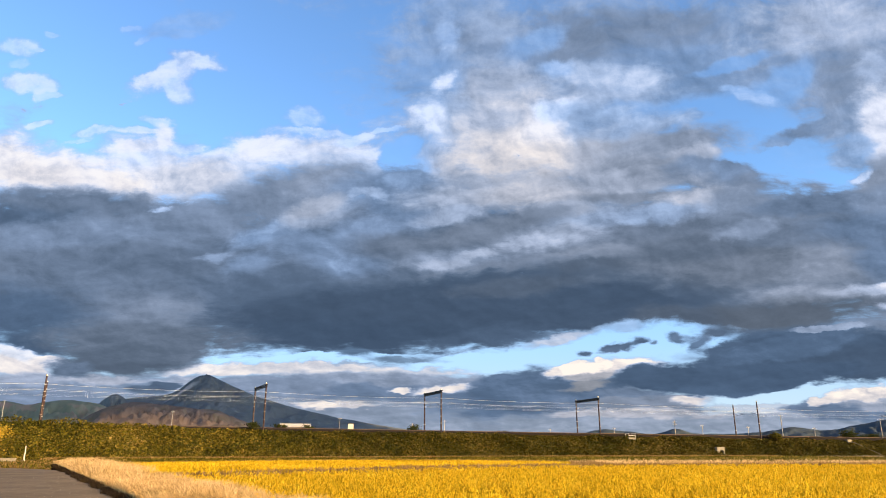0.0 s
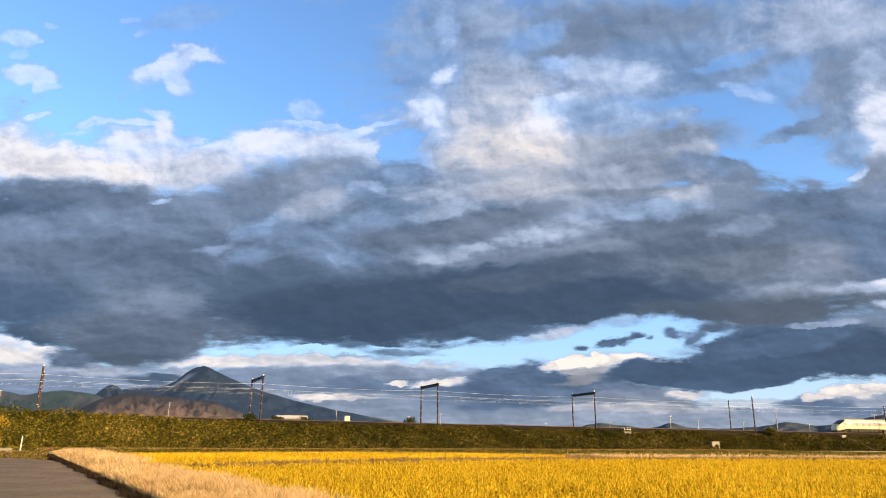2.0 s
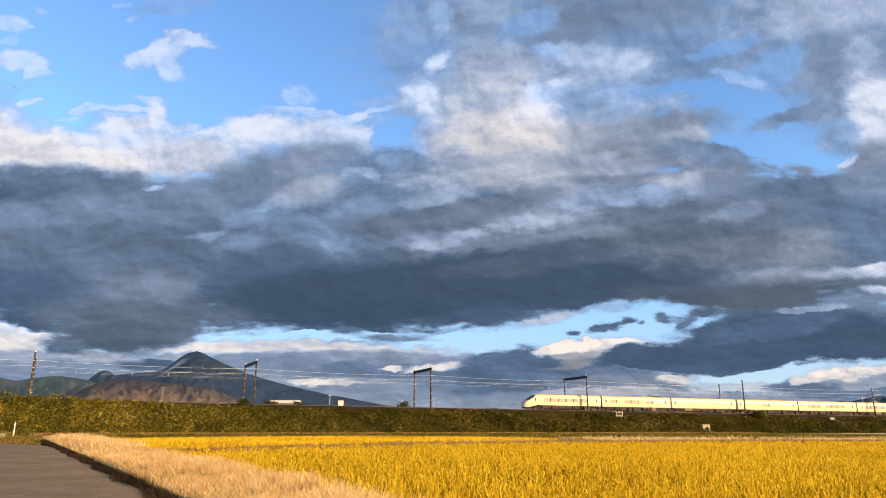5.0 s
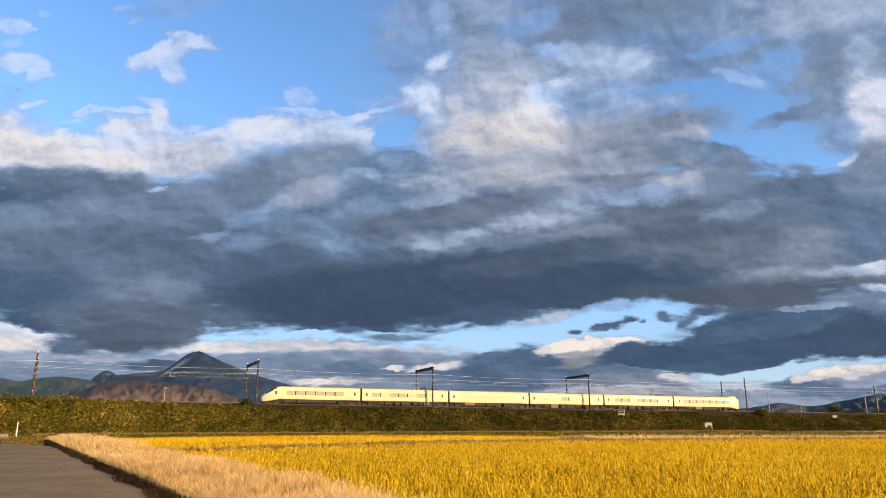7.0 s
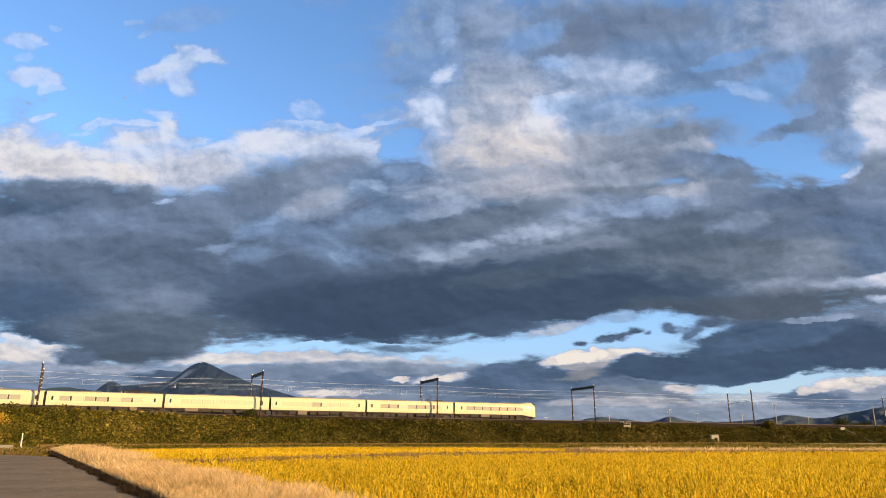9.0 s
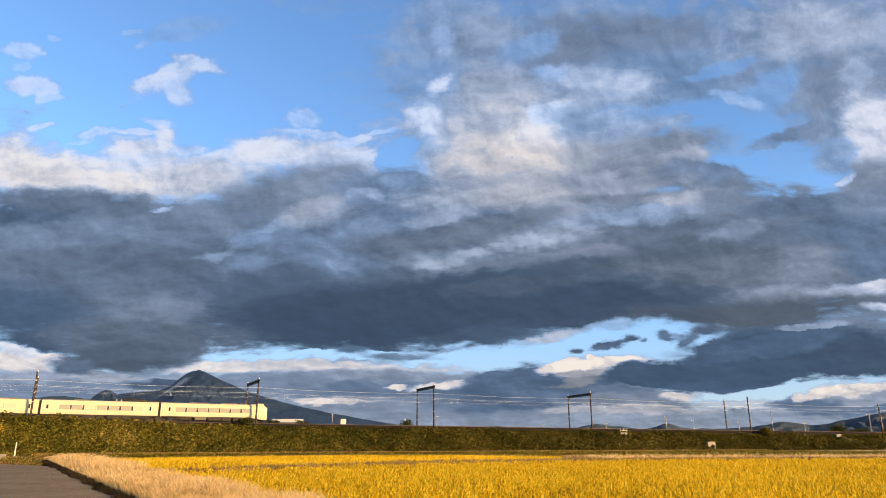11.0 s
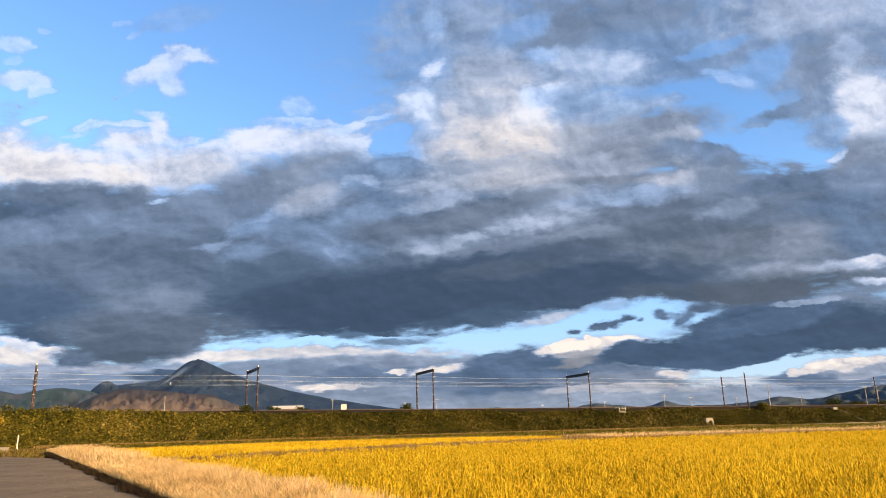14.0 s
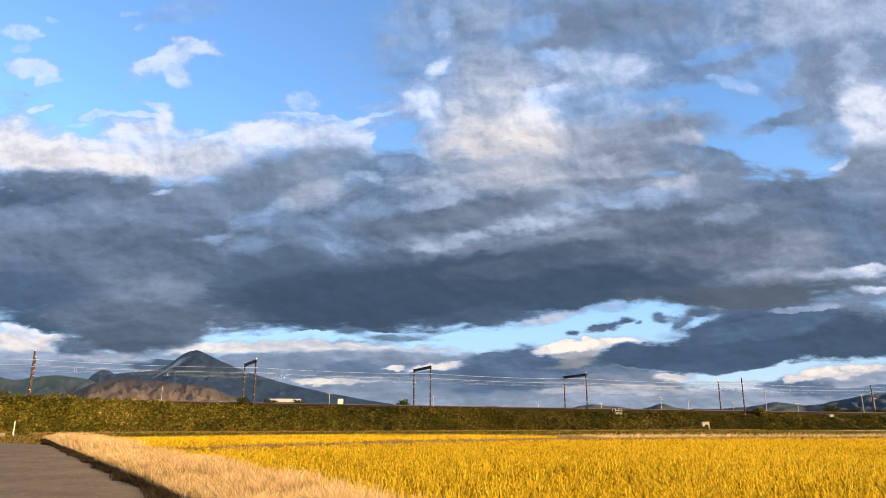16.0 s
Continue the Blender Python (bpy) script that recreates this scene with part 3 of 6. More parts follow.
def add_rod(bm, a, b, r0, r1=None, sides=8):
    a, b = Vector(a), Vector(b)
    d = b - a
    m = Matrix.Translation((a + b) / 2) @ d.to_track_quat("Z", "Y").to_matrix().to_4x4()
    bmesh.ops.create_cone(bm, cap_ends=True, segments=sides, radius1=r0, radius2=r0 if r1 is None else r1, depth=d.length, matrix=m)
    return bm


def rod(*a, **k):
    return add_rod(bmesh.new(), *a, **k)


def smooth(ob):
    ob.data.polygons.foreach_set("use_smooth", [True] * len(ob.data.polygons))
    return ob


def blade_mesh(name, base, tip, bend, width, material, tint=None):
    """Many blades in one mesh: each is two quads from base over bend to a pointed tip, width across."""
    n = len(base)
    side = np.stack([np.cos(width[:, 1]), np.sin(width[:, 1]), np.zeros(n)], 1) * width[:, :1]
    v = np.stack([base - side, base + side, bend + side * 0.9, bend - side * 0.9, tip], 1)
    k = np.arange(n)[:, None] * 5
    quads, tris = (k + [0, 1, 2, 3]), (k + [3, 2, 4])
    loops = np.concatenate([quads, tris], 1).ravel()
    starts = np.stack([np.arange(n) * 7, np.arange(n) * 7 + 4], 1).ravel()
    me = bpy.data.meshes.new(name)
    me.vertices.add(n * 5)
    me.vertices.foreach_set("co", v.reshape(-1).astype(np.float32))
    me.loops.add(n * 7)
    me.loops.foreach_set("vertex_index", loops.astype(np.int32))
    me.polygons.add(n * 2)
    me.polygons.foreach_set("loop_start", starts.astype(np.int32))
    me.update(calc_edges=True)
    me.validate()
    me.materials.append(material)
    return me


def quad_cloud(name, centre, ax, ay, material):
    """Many leaf-like quads in one mesh: middle and two half-axes each."""
    n = len(centre)
    v = np.stack([centre - ax, centre - ay * 0.9, centre + ax, centre + ay], 1)
    me = bpy.data.meshes.new(name)
    me.vertices.add(n * 4)
    me.vertices.foreach_set("co", v.reshape(-1).astype(np.float32))
    me.loops.add(n * 4)
    me.loops.foreach_set("vertex_index", np.arange(n * 4, dtype=np.int32))
    me.polygons.add(n)
    me.polygons.foreach_set("loop_start", np.arange(n, dtype=np.int32) * 4)
    me.update(calc_edges=True)
    me.validate()
    me.materials.append(material)
    return me


def lumps(x, y, seed=0.0):
    """Smooth uneven values about 0 for arrays of places, from sines at odd angles."""
    out = 0.0
    for k, (a, s) in enumerate(((0.3, 1.0), (1.4, 1.7), (2.5, 2.9), (0.9, 5.1), (2.0, 8.3))):
        out = out + np.sin((x * math.cos(a) + y * math.sin(a)) * s + seed * (k + 1) * 1.7 + 2.1 * np.sin((y * math.cos(a) - x * math.sin(a)) * s * 0.6 + k)) / (1 + k * 0.7)
    return out / 2.2


rng = np.random.default_rng(7)

# ---------------------------------------------------------------- materials of the land
def ground_material():
    n = Net("field_earth")
    p = n.coord()
    a = n.noise(p, 0.05, 6, 0.6)
    b = n.noise(p, 2.2, 6, 0.65)
    col = n.ramp(n.math("MULTIPLY_ADD", b, 0.5, n.math("MULTIPLY", a, 0.5)), [(0.3, (0.07, 0.075, 0.02)), (0.47, (0.16, 0.13, 0.045)), (0.62, (0.30, 0.22, 0.09))])
    n.bump(b, 0.8, 0.08)
    return n.surface(col, 0.95, None, 0.06)


def asphalt_material():
    n = Net("asphalt")
    p = n.coord()
    big, mid, fine = n.noise(p, 0.35, 5), n.noise(p, 3.0, 4), n.noise(p, 60.0, 2)
    speck = n.node("TexVoronoi", p)
    speck.inputs["Scale"].default_value = 4.5
    chip = n.math("LESS_THAN", speck.outputs["Distance"], 0.13)
    col = n.ramp(n.math("MULTIPLY_ADD", mid, 0.4, n.math("MULTIPLY", big, 0.6)), [(0.3, (0.175, 0.142, 0.102)), (0.6, (0.33, 0.27, 0.195))])
    col = n.mix(n.math("MULTIPLY", fine, 0.35), col, (0.12, 0.11, 0.10))
    col = n.mix(n.math("MULTIPLY", chip, n.math("GREATER_THAN", mid, 0.53)), col, (0.5, 0.46, 0.40))
    n.bump(n.math("MULTIPLY_ADD", fine, 0.6, mid), 0.5, 0.012)
    return n.surface(col, 0.9, None, 0.06)


def plant_material(name, stops, scale=0.25, rough=0.7, through=0.35, clump=0.0, spec=0.12):
    """Leaves and stalks: colour by piece and by broad patches; some light comes through."""
    n = Net(name)
    isl = n.node("NewGeometry").outputs["Random Per Island"]
    patch = n.noise(n.coord(), scale, 4, 0.6)
    f = n.math("MULTIPLY_ADD", isl, 0.6, n.math("MULTIPLY_ADD", patch, 0.9, -0.25))
    if clump:
        hill = n.noise(n.vec("MULTIPLY", n.coord(), (1, 1, 0.1)), 2.4, 2, 0.5)
        f = n.math("MULTIPLY_ADD", n.math("SUBTRACT", hill, 0.5), clump, f)
    col = n.ramp(f, stops)
    n.surface(col, rough, None, spec)
    if through:
        t = n.node("BsdfTranslucent", col).outputs[0]
        n.put(n.out.inputs[0], n.node("MixShader", through, n.bsdf.outputs[0], t).outputs[0])
    return n.mat


MAT_EARTH = ground_material()
MAT_ASPHALT = asphalt_material()
MAT_RICE = plant_material("ripe_rice", [(0.0, (0.13, 0.095, 0.003)), (0.36, (0.50, 0.34, 0.007)), (0.72, (0.92, 0.62, 0.012)), (1.0, (0.97, 0.73, 0.05))], 0.12, 0.8, 0.15, 1.2, 0.03)
MAT_EAR = plant_material("rice_ears", [(0.0, (0.50, 0.32, 0.007)), (0.45, (0.93, 0.62, 0.012)), (1.0, (0.97, 0.74, 0.06))], 0.12, 0.8, 0.1, 0.9, 0.03)
# the shade low between tufts, as a dark colour
MAT_RICE_GAP_SHADE = plant_material("rice_gap_shade", [(0.0, (0.05, 0.045, 0.004)), (0.5, (0.15, 0.115, 0.008)), (1.0, (0.30, 0.22, 0.015))], 0.4, 0.8, 0.0, 0.0, 0.03)
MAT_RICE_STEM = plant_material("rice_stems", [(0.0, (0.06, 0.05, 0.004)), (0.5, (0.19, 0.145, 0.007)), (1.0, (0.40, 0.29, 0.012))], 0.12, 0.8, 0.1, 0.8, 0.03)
MAT_DRY = plant_material("dry_grass", [(0.0, (0.26, 0.16, 0.06)), (0.45, (0.76, 0.53, 0.25)), (1.0, (0.92, 0.74, 0.43))], 0.5, through=0.05, clump=1.2)
MAT_BROWN = plant_material("brown_grass", [(0.0, (0.16, 0.10, 0.035)), (0.5, (0.38, 0.24, 0.085)), (1.0, (0.56, 0.40, 0.17))], 0.3)
# dead stalks darkened further: the verge's shadow is in this colour
MAT_EDGE_SHADE = plant_material("shade_dark_undergrowth", [(0.0, (0.016, 0.011, 0.007)), (0.6, (0.038, 0.026, 0.016)), (1.0, (0.13, 0.09, 0.045))], 0.5, through=0.0)
MAT_LEAF = plant_material("bank_leaves", [(0.0, (0.014, 0.016, 0.003)), (0.36, (0.070, 0.070, 0.008)), (0.60, (0.175, 0.148, 0.015)), (0.82, (0.33, 0.24, 0.038)), (1.0, (0.64, 0.49, 0.20))], 0.11, 0.42, 0.2)
MAT_LEAF_DARK = plant_material("bank_leaves_dark", [(0.0, (0.008, 0.010, 0.002)), (0.36, (0.036, 0.040, 0.005)), (0.58, (0.105, 0.092, 0.010)), (0.80, (0.23, 0.165, 0.032)), (1.0, (0.60, 0.45, 0.20))], 0.11, 0.42, 0.2)
MAT_BUSH = plant_material("bush_leaves", [(0.0, (0.02, 0.03, 0.008)), (0.6, (0.06, 0.07, 0.015)), (1.0, (0.11, 0.10, 0.03))], 0.6)
MAT_YELLOW = plant_material("yellow_leaves", [(0.0, (0.35, 0.24, 0.02)), (1.0, (0.68, 0.50, 0.05))], 0.6)
MAT_BANK = plain("bank_soil", (0.045, 0.045, 0.014), 0.95, 0, 0.4, 0.5, 6.0, 0.6)
MAT_BALLAST = plain("ballast", (0.032, 0.025, 0.020), 0.95, 0, 0.35, 0.6, 9.0, 0.8)
MAT_CONCRETE = plain("weathered_concrete", (0.36, 0.32, 0.26), 0.85, 0, 0.25, 0.9, 30.0, 0.3)

# ---------------------------------------------------------------- the line of the railway
# An arc of large radius; s runs along it to the right, n across it away from the field, z above the field.
TRACK_0, TRACK_TURN, TRACK_CURVE = (20.09, 166.64), 0.344804, -0.00059434


def bearing(s):
    return TRACK_TURN + TRACK_CURVE * s


def rail_z(s):
    return 5.68 - 0.0065 * (s + 63.0)


def along(s, n=0.0, z=0.0):
    """World place of s along and n across the line, z above its rails."""
    k = TRACK_CURVE
    x = TRACK_0[0] + (math.sin(bearing(s)) - math.sin(TRACK_TURN)) / k
    y = TRACK_0[1] - (math.cos(bearing(s)) - math.cos(TRACK_TURN)) / k
    return Vector((x - n * math.sin(bearing(s)), y + n * math.cos(bearing(s)), rail_z(s) + z))


def track_pose(s, n=0.0, z=0.0):
    """A pose whose x axis runs along the line and whose y axis points away from the field."""
    m = Matrix.Rotation(bearing(s), 4, "Z") @ Matrix.Rotation(math.atan(0.0065), 4, "Y")
    m.translation = along(s, n, z)
    return m


GROUND = -0.3


def sweep(name, profile, s0, s1, step, material, rough=0.0):
    """A sheet along the line; profile(s) gives its (n, world z) pairs."""
    ss = np.arange(s0, s1 + step, step)
    rows = []
    for s in ss:
        rows.append([(*along(s, n)[:2], z) for n, z in profile(s)])
    pts = np.array(rows)
    if rough:
        w = lumps(pts[..., 0] * 0.6, pts[..., 1] * 0.6, 3.0) * rough
        w[:, 0] = 0
        pts[..., 2] += w
    return grid_mesh(name, pts, material)


def bank_top(s):
    return 4.52 - 0.0088 * (s + 20.0) + 0.85 / (1 + np.exp((s + 88.0) / 5.0))


def near_slope(s, f):
    """n and z on the near slope: f is 0 at the shoulder, 1 at the foot."""
    h = bank_top(s) - GROUND
    return -2.9 - 1.35 * h * f, bank_top(s) - h * f


def build_land():
    # ground sheet, finer near the field
    r = np.concatenate([np.linspace(0, 60, 40), np.geomspace(64, 4800, 50)])
    a = np.linspace(0, 2 * np.pi, 97)
    x, y = np.outer(r, np.cos(a)), np.outer(r, np.sin(a))
    z = GROUND + 0.03 * lumps(x * 0.5, y * 0.5) * np.exp(-np.hypot(x, y) / 200)
    tagged(new("ground", grid_mesh("ground", np.stack([x, y, z], -1), MAT_EARTH)), "dry farmland earth with short grass", "ground", kind="structure")

    # bank
    def prof(s):
        h = bank_top(s) - GROUND
        far = [(7.2 + 1.5 * h * f, bank_top(s) - h * f) for f in (0, 0.5, 1)]
        return [near_slope(s, f) for f in (1.04, 0.75, 0.5, 0.25, 0.0)] + [(-1.7, min(bank_top(s), rail_z(s) - 0.3))] + [(5.6, min(bank_top(s), rail_z(s) - 0.3))] + far

    bank = new("embankment", sweep("embankment", prof, -380, 420, 4.0, MAT_BANK))
    tagged(bank, "long grassy railway embankment beside the rice field", "embankment", kind="structure")

    def bed(s):
        t = bank_top(s)
        return [(-2.8, t - 0.05), (-1.6, rail_z(s) - 0.17), (5.4, rail_z(s) - 0.17), (6.9, t - 0.05)]

    tagged(new("ballast_bed", sweep("ballast_bed", bed, -380, 420, 8.0, MAT_BALLAST)), "brown ballast bed under two railway tracks", "ballast", kind="structure")


build_land()


def bank_leaves():
    """The creepers that cover the near slope: leaves on lumps, lush and high on one stretch, low and browner on the other."""
    n = 300000
    s = rng.uniform(-150, 190, n)
    f = rng.uniform(-0.02, 1.06, n)
    h = bank_top(s) - GROUND
    nn = -2.9 - 1.35 * h * np.clip(f, 0, 2)
    z = GROUND + h * (1 - f)
    th = TRACK_TURN + TRACK_CURVE * s
    x = TRACK_0[0] + (np.sin(th) - math.sin(TRACK_TURN)) / TRACK_CURVE
    y = TRACK_0[1] - (np.cos(th) - math.cos(TRACK_TURN)) / TRACK_CURVE
    lush = 1 / (1 + np.exp((s + 62 + 12 * lumps(s * 0.2, nn * 0.3, 9.0)) / 10.0))
    lump = lumps(s * 0.55, nn * 0.75, 1.0)
    broad = lumps(s * 0.16 + nn * 0.25, nn * 0.3, 7.0)
    tall = 0.35 + 0.45 / (1 + np.exp((s + 82) / 6.0))
    out = np.clip(0.35 + 0.38 * lump + 0.55 * broad * (1 - lush), 0.02, 1.5) * rng.uniform(0.3, 1.0, n) * (0.75 + 0.5 * tall)
    crest = np.exp(-(f / 0.08) ** 2)
    nn2 = nn - out * 0.7
    zz = np.maximum(z + out * (0.55 + 0.35 / (1 + np.exp(-(s + 10.0) / 15.0)) + crest * np.clip(tall - 0.4, 0, 1) * 2.6), GROUND + 0.05)
    c = np.stack([x - nn2 * np.sin(th), y + nn2 * np.cos(th), zz], 1)
    size = (rng.uniform(0.07, 0.15, n) + 0.15 * (rng.uniform(0, 1, n) < 0.25))[:, None]
    d1 = rng.normal(size=(n, 3))
    d1 /= np.linalg.norm(d1, axis=1)[:, None]
    d2 = np.cross(d1, rng.normal(size=(n, 3)) + [0, 0.6, -0.6])
    d2 /= np.linalg.norm(d2, axis=1)[:, None]
    pick = rng.uniform(0, 1, n) < lush
    for k, material, label in ((pick, MAT_LEAF, "dense yellow-green creepers covering the embankment slope"), (~pick, MAT_LEAF_DARK, "low dark green and browning creepers covering the embankment slope")):
        me = quad_cloud("creepers", c[k], d1[k] * size[k], d2[k] * size[k] * 0.8, material)
        tagged(new("creepers", me), label, "creepers", kind="stuff")
    # dry weeds along the far shoulder of the tracks
    m = 16000
    s = rng.uniform(-140, 180, m)
    th = TRACK_TURN + TRACK_CURVE * s
    nn = rng.uniform(6.6, 8.6, m)
    x = TRACK_0[0] + (np.sin(th) - math.sin(TRACK_TURN)) / TRACK_CURVE - nn * np.sin(th)
    y = TRACK_0[1] - (np.cos(th) - math.cos(TRACK_TURN)) / TRACK_CURVE + nn * np.cos(th)
    z = 5.68 - 0.0065 * (s + 63.0) - 0.75
    base = np.stack([x, y, z], 1)
    hh = np.clip(0.62 + 0.22 * lumps(s * 0.5, nn * 0.2, 2.0), 0.3, 0.95) * rng.uniform(0.6, 1.1, m)
    lean = rng.normal(0, 0.12, (m, 2))
    bend = base + np.stack([lean[:, 0] * 0.4, lean[:, 1] * 0.4, hh * 0.7], 1)
    tip = base + np.stack([lean[:, 0], lean[:, 1], hh], 1)
    me = blade_mesh("weeds", base, tip, bend, np.stack([np.full(m, 0.07), rng.uniform(-0.6, 0.6, m)], 1), MAT_BROWN)
    tagged(new("weeds", me), "dry brown weeds along the far shoulder of the tracks", "weeds", kind="stuff")


bank_leaves()

# ---------------------------------------------------------------- road and fields
EDGE_0, EDGE_DIR = np.array([-6.4, 16.0]), np.array([-0.5261, 0.8504])     # the road's edge on the field's side
EDGE_OUT = np.array([0.8504, 0.5261])                                       # from the road toward the field


def road_line():
    """Points of the field-side edge and the way on, from behind the viewer to the bend and off along the bank."""
    p, out, turn = EDGE_0 - EDGE_DIR * 70, [], math.atan2(EDGE_DIR[1], EDGE_DIR[0])
    run = 0.0
    while run < 230:
        d = np.array([math.cos(turn), math.sin(turn)])
        out.append((p.copy(), d))
        if run > 107:
            turn = min(turn + 0.08, radians(172))
        p, run = p + d * 2.0, run + 2.0
    return out


def build_road():
    rows = []
    for p, d in road_line():
        left = np.array([-d[1], d[0]])
        rows.append([(*(p - left * 0.9), GROUND), (*(p - left * 0.25), -0.03), (*p, 0.0), (*(p + left * 1.2), 0.02), (*(p + left * 2.5), 0.035),
                     (*(p + left * 3.8), 0.02), (*(p + left * 5.0), 0.0), (*(p + left * 6.2), GROUND)])
    pts = np.array(rows)
    tagged(new("road", grid_mesh("road", pts, MAT_ASPHALT)), "narrow worn asphalt farm road with pale grit", "road", kind="structure")


build_road()


def across_edge(x, y):
    """Metres from the road's edge into the field."""
    return (x - EDGE_0[0]) * EDGE_OUT[0] + (y - EDGE_0[1]) * EDGE_OUT[1]


def dike_y(x):
    """The low bund between the two paddies."""
    return 56.0 - 26.0 * np.exp(-(x + 11.8) / 16.0)


def stalks(name, x, y, low, high, lean, thin, material, label, category, face=None):
    """Blades at the places given; each leans and droops at its tip."""
    n = len(x)
    hh = rng.uniform(low, high, n)
    a = rng.uniform(0, 2 * np.pi, n)
    k = rng.uniform(0.3, 1.0, n) * lean
    base = np.stack([x, y, np.full(n, GROUND)], 1)
    dx, dy = np.cos(a) * k, np.sin(a) * k
    bend = base + np.stack([dx * 0.35, dy * 0.35, hh * 0.8], 1)
    tip = base + np.stack([dx, dy, hh * rng.uniform(0.86, 1.05, n)], 1)
    w = np.stack([thin, rng.uniform(-0.6, 0.6, n)], 1)
    me = blade_mesh(name, base, tip, bend, w, material)
    return tagged(new(name, me), label, category, kind="stuff")


def ears(name, x, y, low, high, thick, material, label):
    """Short heavy ears that arch over and hang from the stalks' heads."""
    n = len(x)
    a, out = rng.uniform(0, 2 * np.pi, n), rng.uniform(0.05, 0.13, n)
    base = np.stack([x, y, GROUND + rng.uniform(low, high, n)], 1)
    d = np.stack([np.cos(a), np.sin(a), np.zeros(n)], 1) * out[:, None]
    bend = base + d * 0.55 + np.stack([np.zeros(n), np.zeros(n), rng.uniform(0.02, 0.07, n)], 1)
    tip = base + d * 1.25 - np.stack([np.zeros(n), np.zeros(n), rng.uniform(0.05, 0.16, n)], 1)
    me = blade_mesh(name, base, tip, bend, np.stack([thick, rng.uniform(-0.7, 0.7, n)], 1), material)
    return tagged(new(name, me), label, "rice", kind="stuff")


def wedge(n, r0, r1, half, power=1.0):
    """Places in the wedge before the viewer, thinner far off."""
    u = rng.uniform(0, 1, n)
    r = (r0 ** power + u * (r1 ** power - r0 ** power)) ** (1 / power)
    a = rng.uniform(-half, half, n)
    return r * np.sin(a), r * np.cos(a), r


def canopy(name, keep, height, step, extent, material, label):
    """The closed mass of plants below the ears, as an uneven sheet down to the ground at its rim."""
    xs, ys = np.arange(extent[0], extent[1], step), np.arange(extent[2], extent[3], step)
    X, Y = np.meshgrid(xs, ys)
    inside = keep(X, Y)
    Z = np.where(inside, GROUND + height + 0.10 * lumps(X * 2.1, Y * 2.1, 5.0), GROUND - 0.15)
    me = grid_mesh(name, np.stack([X, Y, Z], -1), material)
    return tagged(new(name, me), label, "rice", kind="stuff")


def front_paddy(x, y):
    return (across_edge(x, y) > 2.5) & (y < dike_y(x) - 0.7)


def toe_gap(x, y):
    """Metres from the foot of the bank toward the viewer, near enough."""
    return (160.0 - 9.5 + (x - 1.3) * 0.365 - y)


def far_rim(x):
    return 72.0 - 0.03 * (x + 5.0) ** 2


def back_paddy(x, y):
    return (across_edge(x, y) > 2.8) & (y > dike_y(x) + 0.8) & (y < far_rim(x)) & (x < 0.165 * y)


def tufts(x, y, r, count, spread):
    """Repeats each place as a tuft of several stalks about it."""
    x, y, r = np.repeat(x, count), np.repeat(y, count), np.repeat(r, count)
    return x + rng.normal(0, spread, len(x)), y + rng.normal(0, spread, len(x)), r


